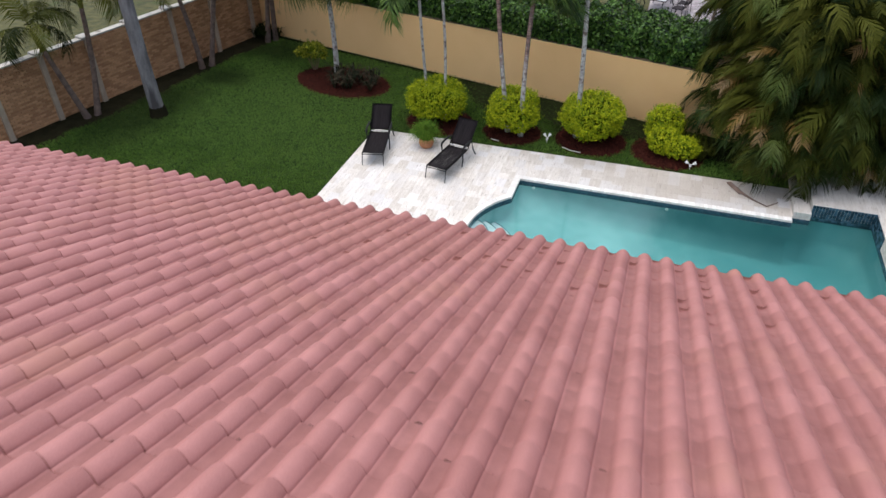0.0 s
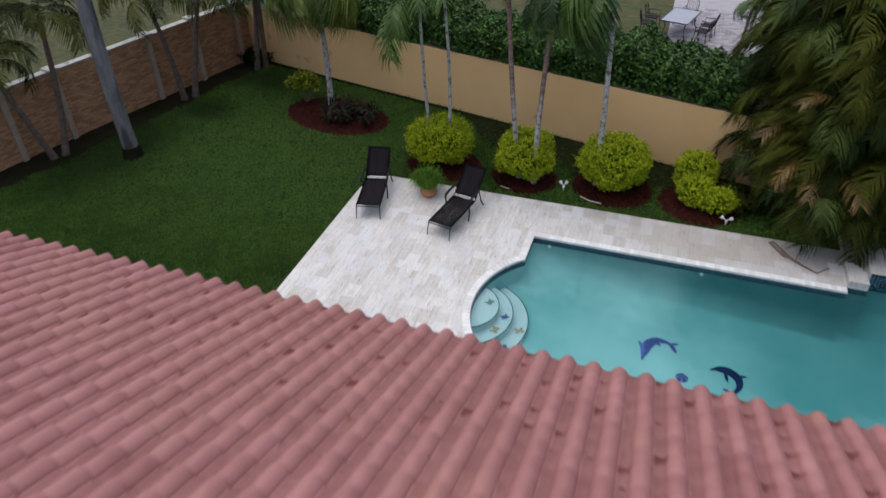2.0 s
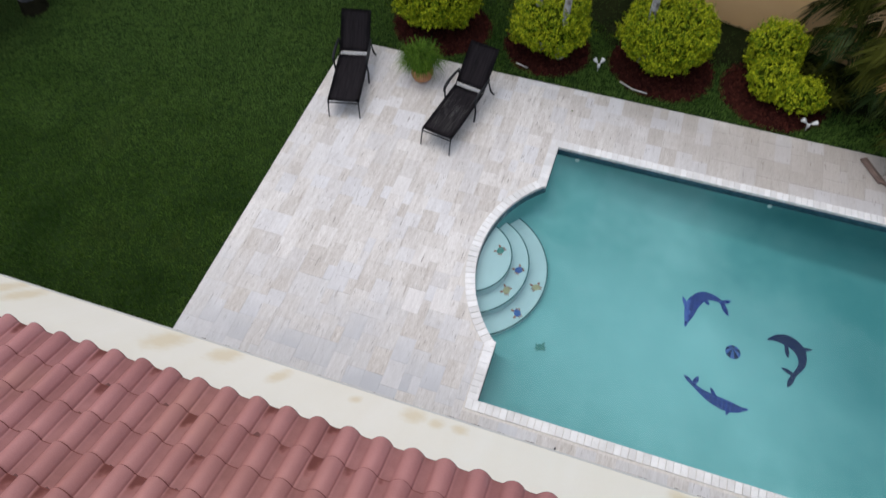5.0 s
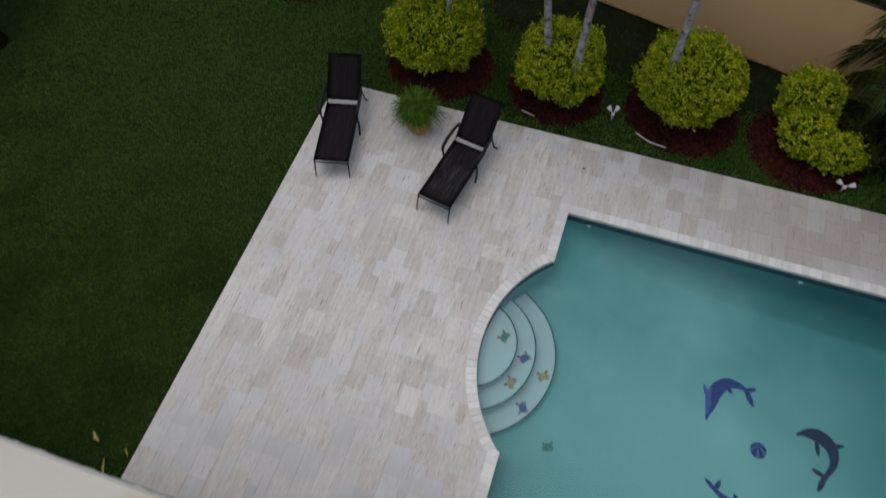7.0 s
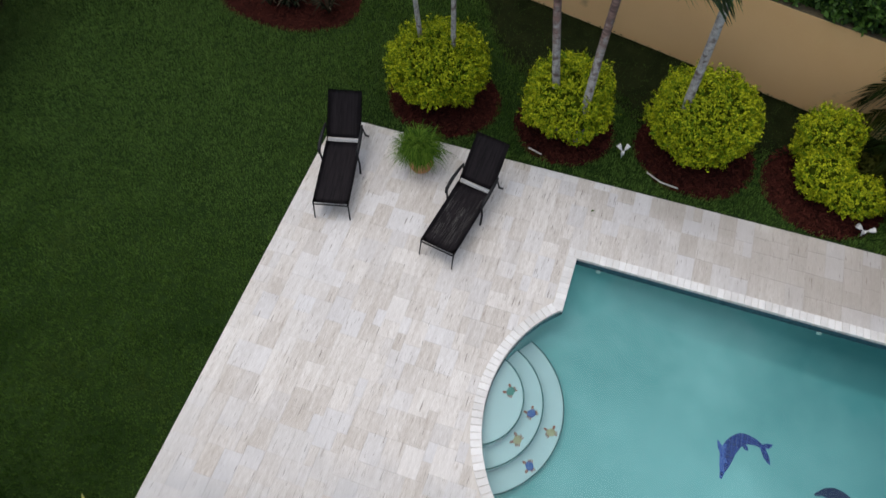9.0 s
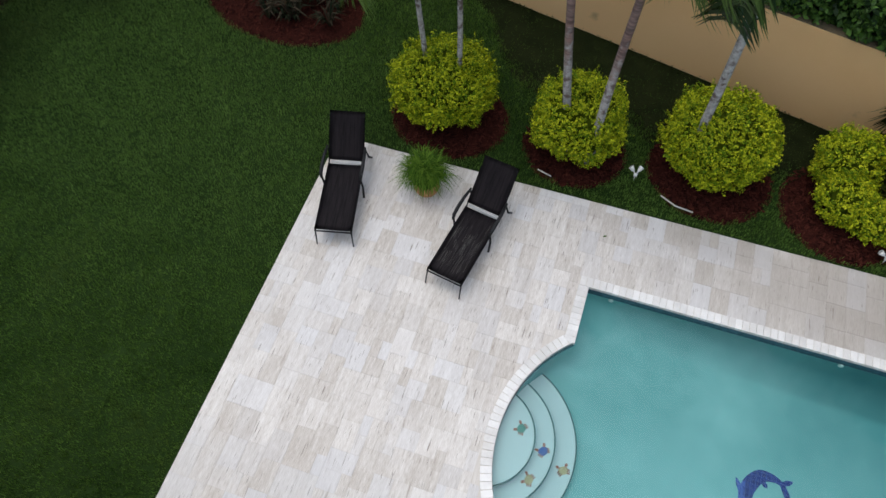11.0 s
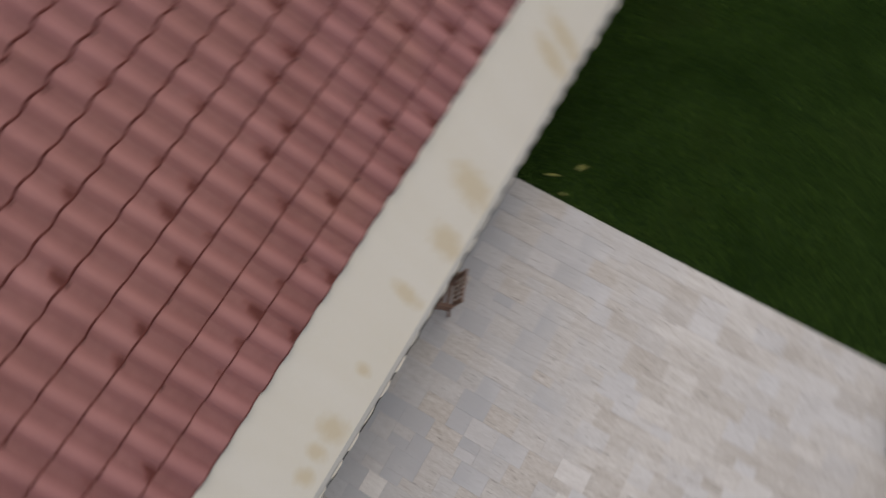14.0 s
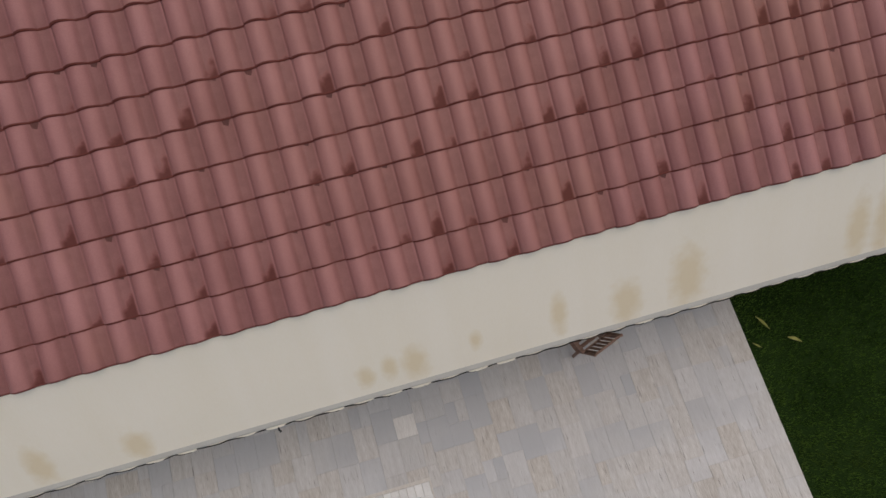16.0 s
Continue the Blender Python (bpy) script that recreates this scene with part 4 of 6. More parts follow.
def palm(label, base, top, r0, r1, trunk_mat, kind="palm", fronds=13, shaft=0.7, seed=0, scale=1.0, group="", flare=1.35, lowest=-35, sector=None, highest=40, sheath="shaft"):
    rng = random.Random(seed)
    b, tp = Vector(base), Vector(top)
    t = thing("palm_tree", label, "palm tree", pose(*base), group)
    h = tp - b
    n = 14
    pts, rad = [], []
    bend = Vector((rng.uniform(-0.06, 0.06), rng.uniform(-0.06, 0.06), 0)) * h.length * 0.3
    for i in range(n * 2 + 1):
        q = i / (n * 2)
        pts.append(h * q + bend * math.sin(math.pi * q))
        rad.append((r0 + (r1 - r0) * q) * (1 + (flare - 1) * math.exp(-q * 14)) * (1.0 if i % 2 else 1.035))
    pts[0] = pts[0] - Vector((0, 0, 0.04))
    bm = bmesh.new()
    tube(bm, pts, rad, 12)
    part("trunk", bm, M[trunk_mat], t, smooth=True)
    up = (pts[-1] - pts[-2]).normalized()
    if shaft:
        bm = bmesh.new()
        tube(bm, [pts[-1] - up * 0.02, pts[-1] + up * shaft * 0.35, pts[-1] + up * shaft * 0.8, pts[-1] + up * shaft], [r1 * 1.05, r1 * 1.35, r1 * 1.05, r1 * 0.55], 12)
        part("crownshaft", bm, M[sheath], t, "smooth green crownshaft" if sheath == "shaft" else "yellow green leaf sheath", True)
    crown = pts[-1] + up * shaft * 0.92
    for k in range(fronds):
        o = new("frond", FR[kind][rng.randrange(len(FR[kind]))])
        o.parent = t
        el = rng.uniform(lowest, highest)
        o.matrix_local = Matrix.Translation(crown) @ pose(0, 0, 0, rng.uniform(-15, 15), -el, (k * 360 / fronds if sector is None else sector[0] + (sector[1] - sector[0]) * k / fronds) + rng.uniform(-12, 12)) @ Matrix.Diagonal((scale * rng.uniform(0.85, 1.1),) * 3).to_4x4()
    return t


palm("slim grey palm growing out of a lime shrub", (-3.82, 3.1, 0), (-4.08, 3.05, 4.15), 0.05, 0.042, "trunk", "palm", fronds=12, shaft=0.6, seed=1, scale=1.1, group="slim palms", lowest=-35, sector=(80, 330))
palm("slim grey palm growing out of a lime shrub", (-3.28, 2.96, 0), (-3.37, 2.95, 4.9), 0.05, 0.04, "trunk", "hang", fronds=9, shaft=0.6, seed=2, scale=0.7, group="slim palms", lowest=-10)
palm("grey palm with a ringed trunk in a lime shrub", (-1.03, 2.69, 0), (-1.60, 2.7, 5.25), 0.075, 0.058, "twotone", "hang", fronds=9, shaft=0.6, seed=3, scale=0.75, group="slim palms", lowest=-10)
palm("leaning grey palm with a ringed trunk in a lime shrub", (-0.58, 2.52, 0), (-0.43, 2.58, 4.65), 0.075, 0.06, "twotone", "weep", fronds=12, shaft=0.6, seed=4, scale=0.66, lowest=-50, highest=0, group="slim palms", sector=(60, 380))
palm("pale leaning palm trunk in a wide lime shrub", (1.12, 2.96, 0), (1.00, 2.74, 4.95), 0.078, 0.062, "trunk", "weep", fronds=17, shaft=0.5, seed=5, scale=1.0, group="slim palms", lowest=-58, sector=(140, 262), highest=-8)
palm("grey palm in the oval mulch bed", (-8.3, 5.35, 0), (-8.44, 5.4, 3.75), 0.095, 0.075, "trunk", "limeweep", fronds=15, shaft=0.5, seed=6, scale=1.05, lowest=-30, highest=15)
royal = palm("tall smooth grey royal palm on the lawn", (-12.66, 0.45, 0), (-12.55, 0.5, 8.5), 0.205, 0.225, "royal", "royal", 12, 1.6, 7, 1.1, flare=1.25)
bm = bmesh.new()
rings = []
for k, (r, z) in enumerate(((0.33, -0.035), (0.31, 0.03), (0.292, 0.10), (0.278, 0.20), (0.262, 0.32), (0.20, 0.40))):
    rings.append([bm.verts.new((r * (1 + 0.09 * noise.noise(Vector((math.cos(a * 0.3927) * 3, math.sin(a * 0.3927) * 3, k * 0.9)))) * math.cos(a * 0.3927), r * math.sin(a * 0.3927), z + 0.05 * noise.noise(Vector((a, k, 4.2))))) for a in range(16)])
for a, b in zip(rings, rings[1:]):
    for k in range(16):
        bm.faces.new((a[k], a[(k + 1) % 16], b[(k + 1) % 16], b[k]))
part("root_base", bm, M["soil"], royal, "dark root base", True)
for i, (bx, by, tx, ty, h) in enumerate(((-13.6, 4.42, -13.48, 3.75, 3.2), (-13.4, 4.76, -12.75, 5.25, 3.5), (-14.85, -0.45, -15.0, -1.1, 2.6), (-14.7, -0.15, -14.25, 0.15, 3.6), (-12.6, 7.7, -12.2, 7.8, 3.8))):
    palm("brown clustered palm beside the brick wall", (bx, by, 0), (tx, ty, h), 0.10, 0.07, "brown", "dark", fronds=9, shaft=0.75, seed=20 + i, scale=1.0, group="wall palms", sheath="sheath")


palm("corner palm with long hanging yellow green fronds", (-12.4, 8.0, 0), (-12.0, 7.6, 3.1), 0.10, 0.08, "brown", "weep", fronds=14, shaft=0.5, seed=61, scale=1.1, group="wall palms", lowest=-25)


def areca(label, c, count, height, seed, spread=0.6, gold=0.06, low=0.5):
    """A clump of canes with many arching fronds."""
    rng = random.Random(seed)
    t = thing("areca_palm", label, "palm", pose(c[0], c[1], 0), "areca palms")
    for k in range(9):
        a = k * 0.7 + seed
        q = spread * math.sqrt(rng.random())
        bx, by = q * math.cos(a), q * math.sin(a)
        h = height * rng.uniform(0.45, 0.8)
        bm = bmesh.new()
        tube(bm, [(bx, by, -0.03), (bx * 1.15, by * 1.15, h * 0.5), (bx * 1.5, by * 1.5, h)], [0.05, 0.04, 0.035], 7)
        part("cane", bm, M["bark"], t, smooth=True)
    for k in range(count):
        a = rng.uniform(0, 2 * math.pi)
        q = rng.random()
        z = low + (height - low - 0.4) * q
        rr = spread * (0.5 + 0.6 * rng.random())
        pick = rng.random()
        kind = FR["gold"] if pick < gold else FR["mid"] if pick < 0.26 else FR["areca"]
        o = new("frond", kind[rng.randrange(len(kind))])
        o.parent = t
        o.matrix_local = Matrix.Translation((rr * math.cos(a), rr * math.sin(a), z)) @ pose(0, 0, 0, rng.uniform(-25, 25), -rng.uniform(0, 45) - 18 * q, math.degrees(a) + rng.uniform(-35, 35)) @ Matrix.Diagonal((rng.uniform(0.75, 1.15),) * 3).to_4x4()
    return t


for i, (x, y, h, n) in enumerate(((7.1, 2.95, 4.4, 140), (7.8, 2.75, 4.8, 150), (8.9, 3.2, 5.2, 120), (6.35, 4.4, 5.4, 130), (10.8, 3.4, 5.4, 60), (7.9, 4.2, 6.0, 120), (6.45, 4.1, 6.2, 120), (6.5, 4.9, 6.8, 100))):
    areca("dense clump of dark areca palm with a few golden fronds", (x, y), n, h, 70 + i, low=3.3 if i > 5 else 0.5)
areca("low areca palm clump with green fronds drooping over the patio", (7.05, 2.65), 34, 2.1, 91, spread=0.45, low=0.7)


def hedge(name, label, F, length, y0, y1, z1, count, seed, leaf=0.14):
    rng = np.random.default_rng(seed)
    t = thing(name, label, "hedge", F)
    n = count
    u = rng.uniform(0, length, n)
    face = rng.random(n)
    wob = 0.5 * np.array([noise.noise(Vector((a * 0.8, seed, 0))) + 0.7 * noise.noise(Vector((a * 2.6, 0, seed))) for a in u])
    top = face < 0.45
    h = z1 + wob
    bulge = 0.22 * np.array([noise.noise(Vector((a * 2.2, b * 5.0, seed))) for a, b in zip(u, face)])
    y = np.where(top, rng.uniform(y0, y1, n), y0 + rng.uniform(0, 0.28, n) - 0.16 + wob * 0.4 + bulge)
    z = np.where(top, h - rng.uniform(0, 0.2, n) + 0.15 * bulge, rng.uniform(0.3, 1, n) * h)
    y = np.where(z < 2.06, np.maximum(y, y0 + 0.05), y)
    c = np.stack([u, y, z], 1)
    nr = np.where(top[:, None], np.array([[0, -0.2, 1.0]]), np.array([[0, -1.0, 0.5]]))
    v, f = foliage(rng, c, nr, leaf, 0.8, 0.55)
    big("leaves", v, f, M["hedge"], t)["kind"] = "stuff"
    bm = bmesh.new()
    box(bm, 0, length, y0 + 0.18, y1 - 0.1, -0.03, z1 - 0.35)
    part("inner_mass", bm, M["hedgecore"], t, "dark core painted as the shade between the hedge leaves")
    return t


hedge("hedge", "tall dense dark green hedge behind the tan wall", wall_frame(CORNER, (1, -LOT)) @ pose(3.0, 0.20, 0), 17.0, 0.0, 2.2, 2.9, 70000, 5, 0.125)


# grass
rng = np.random.default_rng(12)
N = 250000
px = rng.uniform(-17.5, 8.0, N)
py = rng.uniform(-8.0, 9.0, N)
ok = (py < back_y(px) - 0.05) & (px > left_x(py) + 0.05) & ~((px > -5.26) & (py < 1.735))
weed = (rng.random(N) < 0.22) & (px > -4.5)
ok &= np.array([not in_bed(a, b, w) for a, b, w in zip(px, py, weed)])
px, py = px[ok], py[ok]
n = len(px)
vs = []
for k in range(4):
    a = rng.uniform(0, 2 * math.pi, n)
    lean = rng.uniform(0.004, 0.028, n)
    hh = rng.uniform(0.025, 0.072, n)
    ox, oy = px + rng.normal(0, 0.025, n), py + rng.normal(0, 0.025, n)
    ca, sa = np.cos(a), np.sin(a)
    w = rng.uniform(0.004, 0.008, n)
    p0 = np.stack([ox - sa * w, oy + ca * w, np.full(n, -0.014)], 1)
    p1 = np.stack([ox + sa * w, oy - ca * w, np.full(n, -0.014)], 1)
    p2 = np.stack([ox + ca * lean, oy + sa * lean, hh], 1)
    vs.append(np.stack([p0, p1, p2], 1).reshape(-1, 3))
vv = np.concatenate(vs)
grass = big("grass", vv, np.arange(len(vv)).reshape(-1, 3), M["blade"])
tagged(grass, "short dark green grass blades covering the lawn", "grass", kind="stuff")

# ---- things on the patio ----
def lounger(label, at, seat=1.42, back=0.92, recline=41):
    t = thing("sun_lounger", label, "sun lounger", at, "sun loungers")
    W = 0.31
    zs = 0.36
    for s in (-1, 1):
        bm = bmesh.new()
        tube(bm, [(s * W, 0.0, zs - 0.02), (s * W, 0.06, zs), (s * W, seat * 0.5, zs - 0.015), (s * W, seat, zs)], 0.017, 8)
        part("side_rail", bm, M["metal"], t, smooth=True)
        bm = bmesh.new()
        tube(bm, [(s * W, 0.03, zs), (s * (W + 0.005), -0.02, zs * 0.5), (s * (W + 0.01), -0.06, 0.0)], [0.014, 0.013, 0.012], 8)
        part("front_leg", bm, M["metal"], t, smooth=True)
        bm = bmesh.new()
        tube(bm, [(s * (W + 0.03), seat - 0.42, zs + 0.18), (s * (W + 0.035), seat - 0.38, zs * 0.6), (s * (W + 0.04), seat - 0.45, 0.0)], 0.020, 8)
        part("middle_leg", bm, M["metal"], t, smooth=True)
        bm = bmesh.new()
        tube(bm, [(s * (W + 0.03), seat + 0.18, zs + 0.25), (s * (W + 0.04), seat + 0.30, zs * 0.6), (s * (W + 0.05), seat + 0.45, 0.0)], 0.020, 8)
        part("rear_leg", bm, M["metal"], t, smooth=True)
        bm = bmesh.new()
        pts = [(s * (W + 0.035), seat - 0.44, zs + 0.16), (s * (W + 0.045), seat - 0.38, zs + 0.235), (s * (W + 0.05), seat - 0.2, zs + 0.255), (s * (W + 0.045), seat + 0.02, zs + 0.25), (s * (W + 0.03), seat + 0.22, zs + 0.24)]
        tube(bm, pts, [0.024, 0.032, 0.034, 0.030, 0.020], 8)
        part("armrest", bm, M["metal"], t, smooth=True)
    bm = bmesh.new()
    n = 10
    grid = []
    for i in range(n + 1):
        q = i / n
        row = []
        for k in range(7):
            u = -1 + 2 * k / 6
            row.append(bm.verts.new((u * (W + 0.014), 0.02 + (seat - 0.04) * q, zs + 0.024 - 0.03 * (1 - u * u) * math.sin(math.pi * q) - 0.008 * (1 - u * u))))
        grid.append(row)
    for a, b in zip(grid, grid[1:]):
        for k in range(6):
            bm.faces.new((a[k], a[k + 1], b[k + 1], b[k]))
    r = bmesh.ops.solidify(bm, geom=bm.faces[:], thickness=0.008)
    part("seat_sling", bm, M["mesh"], t, "black woven sling seat", True)
    bm = bmesh.new()
    c, s_ = math.cos(radians(recline)), math.sin(radians(recline))
    grid = []
    for i in range(n + 1):
        q = i / n
        row = []
        for k in range(7):
            u = -1 + 2 * k / 6
            d = 0.05 + (back - 0.05) * q
            sag = -0.025 * (1 - u * u) * math.sin(math.pi * q)
            row.append(bm.verts.new((u * (W + 0.010), seat + d * c - sag * s_, zs + 0.034 + d * s_ + sag * c)))
        grid.append(row)
    for a, b in zip(grid, grid[1:]):
        for k in range(6):
            bm.faces.new((a[k], a[k + 1], b[k + 1], b[k]))
    bmesh.ops.solidify(bm, geom=bm.faces[:], thickness=0.008)
    part("back_sling", bm, M["mesh"], t, "black woven sling backrest", True)
    bm = bmesh.new()
    e = (0, seat + back * c, zs + back * s_ + 0.015)
    tube(bm, [(-W, seat, zs), (-W, seat + back * 0.6 * c, zs + back * 0.6 * s_), (-W + 0.01, e[1] - 0.03, e[2] - 0.02), (-W + 0.05, e[1], e[2]), (W - 0.05, e[1], e[2]), (W - 0.01, e[1] - 0.03, e[2] - 0.02), (W, seat + back * 0.6 * c, zs + back * 0.6 * s_), (W, seat, zs)], 0.012, 8)
    part("back_frame", bm, M["metal"], t, smooth=True)
    bm = bmesh.new()
    box(bm, -W + 0.03, W - 0.03, seat - 0.012, seat + 0.036, zs + 0.026, zs + 0.044, 0.006)
    part("strap", bm, M["strap"], t, "pale grey strap at the hinge")
    bm = bmesh.new()
    tube(bm, [(-W, 0.01, zs - 0.02), (W, 0.01, zs - 0.02)], 0.014, 8)
    part("crossbar", bm, M["metal"], t, smooth=True)
    return t


lounger("black metal sun lounger with raised sling back at the lawn edge", pose(-4.38, -0.50, 0.0, 0, 0, 13))
worn = lounger("black metal sun lounger with worn sling beside the potted fern", pose(-2.31, -0.76, 0.0, 0, 0, -10))
M["worn"] = mat("worn_grey_threads", (0.045, 0.042, 0.040), (0.13, 0.125, 0.115), 0.8, 20, 90, 0)
wrng = random.Random(9)
bm = bmesh.new()
for k in range(80):
    x, y = wrng.uniform(-0.25, 0.25), wrng.uniform(0.12, 0.75)
    y = y if wrng.random() < 0.6 else y + 0.4
    ln, w = wrng.uniform(0.08, 0.30), wrng.uniform(0.001, 0.003)
    z = 0.3885 - 0.03 * (1 - (x / 0.31) ** 2) * math.sin(math.pi * y / 1.42) - 0.008 * (1 - (x / 0.31) ** 2)
    bm.faces.new([bm.verts.new(p) for p in ((x - w, y, z), (x + w, y, z), (x + w, y + ln, z), (x - w, y + ln, z))])
part("worn_threads", bm, M["worn"], worn, "pale worn threads of the sling")

# potted fern
pot = thing("potted_fern", "bright green fern in a round terracotta pot on the patio", "potted plant", pose(-3.22, 1.02, 0))
bm = bmesh.new()
prof = [(0.13, 0.0), (0.20, 0.06), (0.235, 0.16), (0.225, 0.25), (0.205, 0.28), (0.225, 0.295), (0.225, 0.32), (0.195, 0.32), (0.185, 0.26)]
rings = [[bm.verts.new((r * math.cos(2 * math.pi * k / 24), r * math.sin(2 * math.pi * k / 24), z)) for k in range(24)] for r, z in prof]
for a, b in zip(rings, rings[1:]):
    for k in range(24):
        bm.faces.new((a[k], a[(k + 1) % 24], b[(k + 1) % 24], b[k]))
bm.faces.new(rings[0][::-1])
part("pot", bm, M["clay"], pot, "round terracotta pot", True)
bm = bmesh.new()
bmesh.ops.create_circle(bm, cap_ends=True, segments=24, radius=0.19, matrix=Matrix.Translation((0, 0, 0.275)))
part("soil", bm, M["soil"], pot)
frng = np.random.default_rng(3)
fv, ff_ = [], []
for k in range(1500):
    a = frng.uniform(0, 6.283)
    ln = frng.uniform(0.34, 0.66)
    lift = frng.uniform(0.42, 1.05)
    d = np.array([math.cos(a), math.sin(a), 0])
    s = np.array([-math.sin(a), math.cos(a), 0]) * 0.0048
    o = np.array([0.09 * frng.normal() - 0.05, 0.08 * frng.normal() + 0.08, 0.29])
    p1 = o + d * ln * 0.28 * (1.1 - 0.5 * lift) + np.array([0, 0, ln * 0.62 * lift])
    p2 = o + d * ln * 0.62 * (1.15 - 0.5 * lift) + np.array([0, 0, ln * (0.85 * lift - 0.05)])
    p3 = o + d * ln * 0.95 * (1.15 - 0.45 * lift) + np.array([0, 0, ln * (0.75 * lift - 0.30)])
    i = len(fv)
    fv += [o - s, o + s, p1 + s * 1.2, p1 - s * 1.2, p2 + s, p2 - s, p3]
    ff_ += [(i, i + 1, i + 2, i + 3), (i + 3, i + 2, i + 4, i + 5), (i + 5, i + 4, i + 6)]
raw("blade", fv, ff_, M["fern"], pot, "fine arching green blades")["kind"] = "stuff"


# garden spotlights
def spotlight(at, heads, label):
    t = thing("garden_spotlight", label, "garden light", at, "garden spotlights")
    bm = bmesh.new()
    tube(bm, [(0, 0, -0.04), (0, 0, 0.16)], 0.013, 8)
    part("stake", bm, M["lamp"], t, smooth=True)
    bm = bmesh.new()
    box(bm, -0.04, 0.04, -0.03, 0.03, 0.13, 0.21, 0.008)
    part("junction_box", bm, M["lamp"], t)
    for a, el in heads:
        m = Matrix.Translation((0, 0, 0.2)) @ pose(0, 0, 0, 0, -el, a)
        bm = bmesh.new()
        tube(bm, [m @ Vector(p) for p in ((0, 0, 0), (0.07, 0, 0.0), (0.10, 0, 0), (0.12, 0, 0), (0.20, 0, 0), (0.215, 0, 0))], [0.013, 0.013, 0.03, 0.042, 0.062, 0.06], 12)
        h = part("lamp_head", bm, M["lamp"], t, "white cone lamp head", True)
        bm = bmesh.new()
        tube(bm, [m @ Vector((0.212, 0, 0)), m @ Vector((0.219, 0, 0))], 0.052, 12)
        part("lens", bm, M["lampglass"], h)


spotlight(pose(0.30, 2.40, 0) @ Matrix.Scale(0.78, 4), ((150, 35), (60, 30)), "white twin garden spotlight standing in the grass")
spotlight(pose(4.62, 1.98, 0) @ Matrix.Scale(0.78, 4), ((165, 25), (15, 20)), "white twin garden spotlight beside the hollow shrub")


def lying(name, label, category, pts, r, material):
    bm = bmesh.new()
    tube(bm, pts, r, 8)
    ob = part(name, bm, M[material], None, "", True)
    return tagged(ob, label, category)


lying("drip_pipe", "short pale pipe lying on the mulch", "pipe", [(0.82, 2.16, 0.05), (1.1, 2.02, 0.045), (1.42, 1.98, 0.045)], 0.014, "pipe")
lying("drip_pipe", "short pale pipe lying on the mulch", "pipe", [(-1.42, 2.05, 0.045), (-1.15, 1.98, 0.04)], 0.013, "pipe")


# ---- pool floor figures ----
def flat_shape(name, outline, z_of, material, parent=None, label="", thick=0.006):
    bm = bmesh.new()
    vs = [bm.verts.new((x, y, z_of(x, y) + thick)) for x, y in outline]
    es = [bm.edges.new((vs[i], vs[(i + 1) % len(vs)])) for i in range(len(vs))]
    bmesh.ops.triangle_fill(bm, use_beauty=True, use_dissolve=False, edges=es)
    bmesh.ops.recalc_face_normals(bm, faces=bm.faces)
    return part(name, bm, material, parent, label)


def along(spine, q):
    """A point of the smooth line through the spine's points."""
    n = len(spine) - 1
    i = min(int(q * n), n - 1)
    u = q * n - i
    p = [spine[max(0, min(n, i + k))] for k in (-1, 0, 1, 2)]
    return tuple(0.5 * (2 * p[1][j] + (p[2][j] - p[0][j]) * u + (2 * p[0][j] - 5 * p[1][j] + 4 * p[2][j] - p[3][j]) * u * u + (3 * p[1][j] - p[0][j] - 3 * p[2][j] + p[3][j]) * u ** 3) for j in (0, 1))


def sea_creature(label, spine, fluke_a, fluke_b, dorsal, flipper, width, material):
    """A leaping mosaic form: a bent tapering body with tail flukes and fins."""
    t = thing("pool_mosaic", label, "mosaic", None, "leaping mosaics")
    fz = lambda x, y: floor_z(x)
    up, lo, n = [], [], 28
    for i in range(n + 1):
        q = i / n
        p, a, b = along(spine, q), along(spine, max(0, q - 0.02)), along(spine, min(1, q + 0.02))
        d = math.hypot(b[0] - a[0], b[1] - a[1])
        nx, ny = -(b[1] - a[1]) / d, (b[0] - a[0]) / d
        w = width * float(np.interp(q, (0, 0.05, 0.11, 0.17, 0.30, 0.45, 0.60, 0.75, 0.9, 1.0), (0.12, 0.24, 0.34, 0.62, 0.95, 1.0, 0.86, 0.6, 0.36, 0.28)))
        up.append((p[0] + nx * w, p[1] + ny * w))
        lo.append((p[0] - nx * w, p[1] - ny * w))
    flat_shape("body", up + lo[::-1], fz, material, t)
    e = along(spine, 0.97)
    def fin(name, root, tip, half):
        dx, dy = tip[0] - root[0], tip[1] - root[1]
        d = math.hypot(dx, dy)
        px, py = -dy / d * half, dx / d * half
        m = (root[0] + dx * 0.55, root[1] + dy * 0.55)
        flat_shape(name, [(root[0] + px * 0.8, root[1] + py * 0.8), (root[0] - px * 0.8, root[1] - py * 0.8), (m[0] - px * 1.1, m[1] - py * 1.1), (root[0] + dx * 0.85 - px * 0.6, root[1] + dy * 0.85 - py * 0.6), tip, (root[0] + dx * 0.85 + px * 0.4, root[1] + dy * 0.85 + py * 0.4), (m[0] + px * 0.9, m[1] + py * 0.9)], fz, material, t, thick=0.009)
    fin("tail_fluke", e, fluke_a, width * 0.36)
    fin("tail_fluke", e, fluke_b, width * 0.42)
    fin("dorsal_fin", dorsal[0], dorsal[1], width * 0.34)
    fin("flipper", flipper[0], flipper[1], width * 0.34)


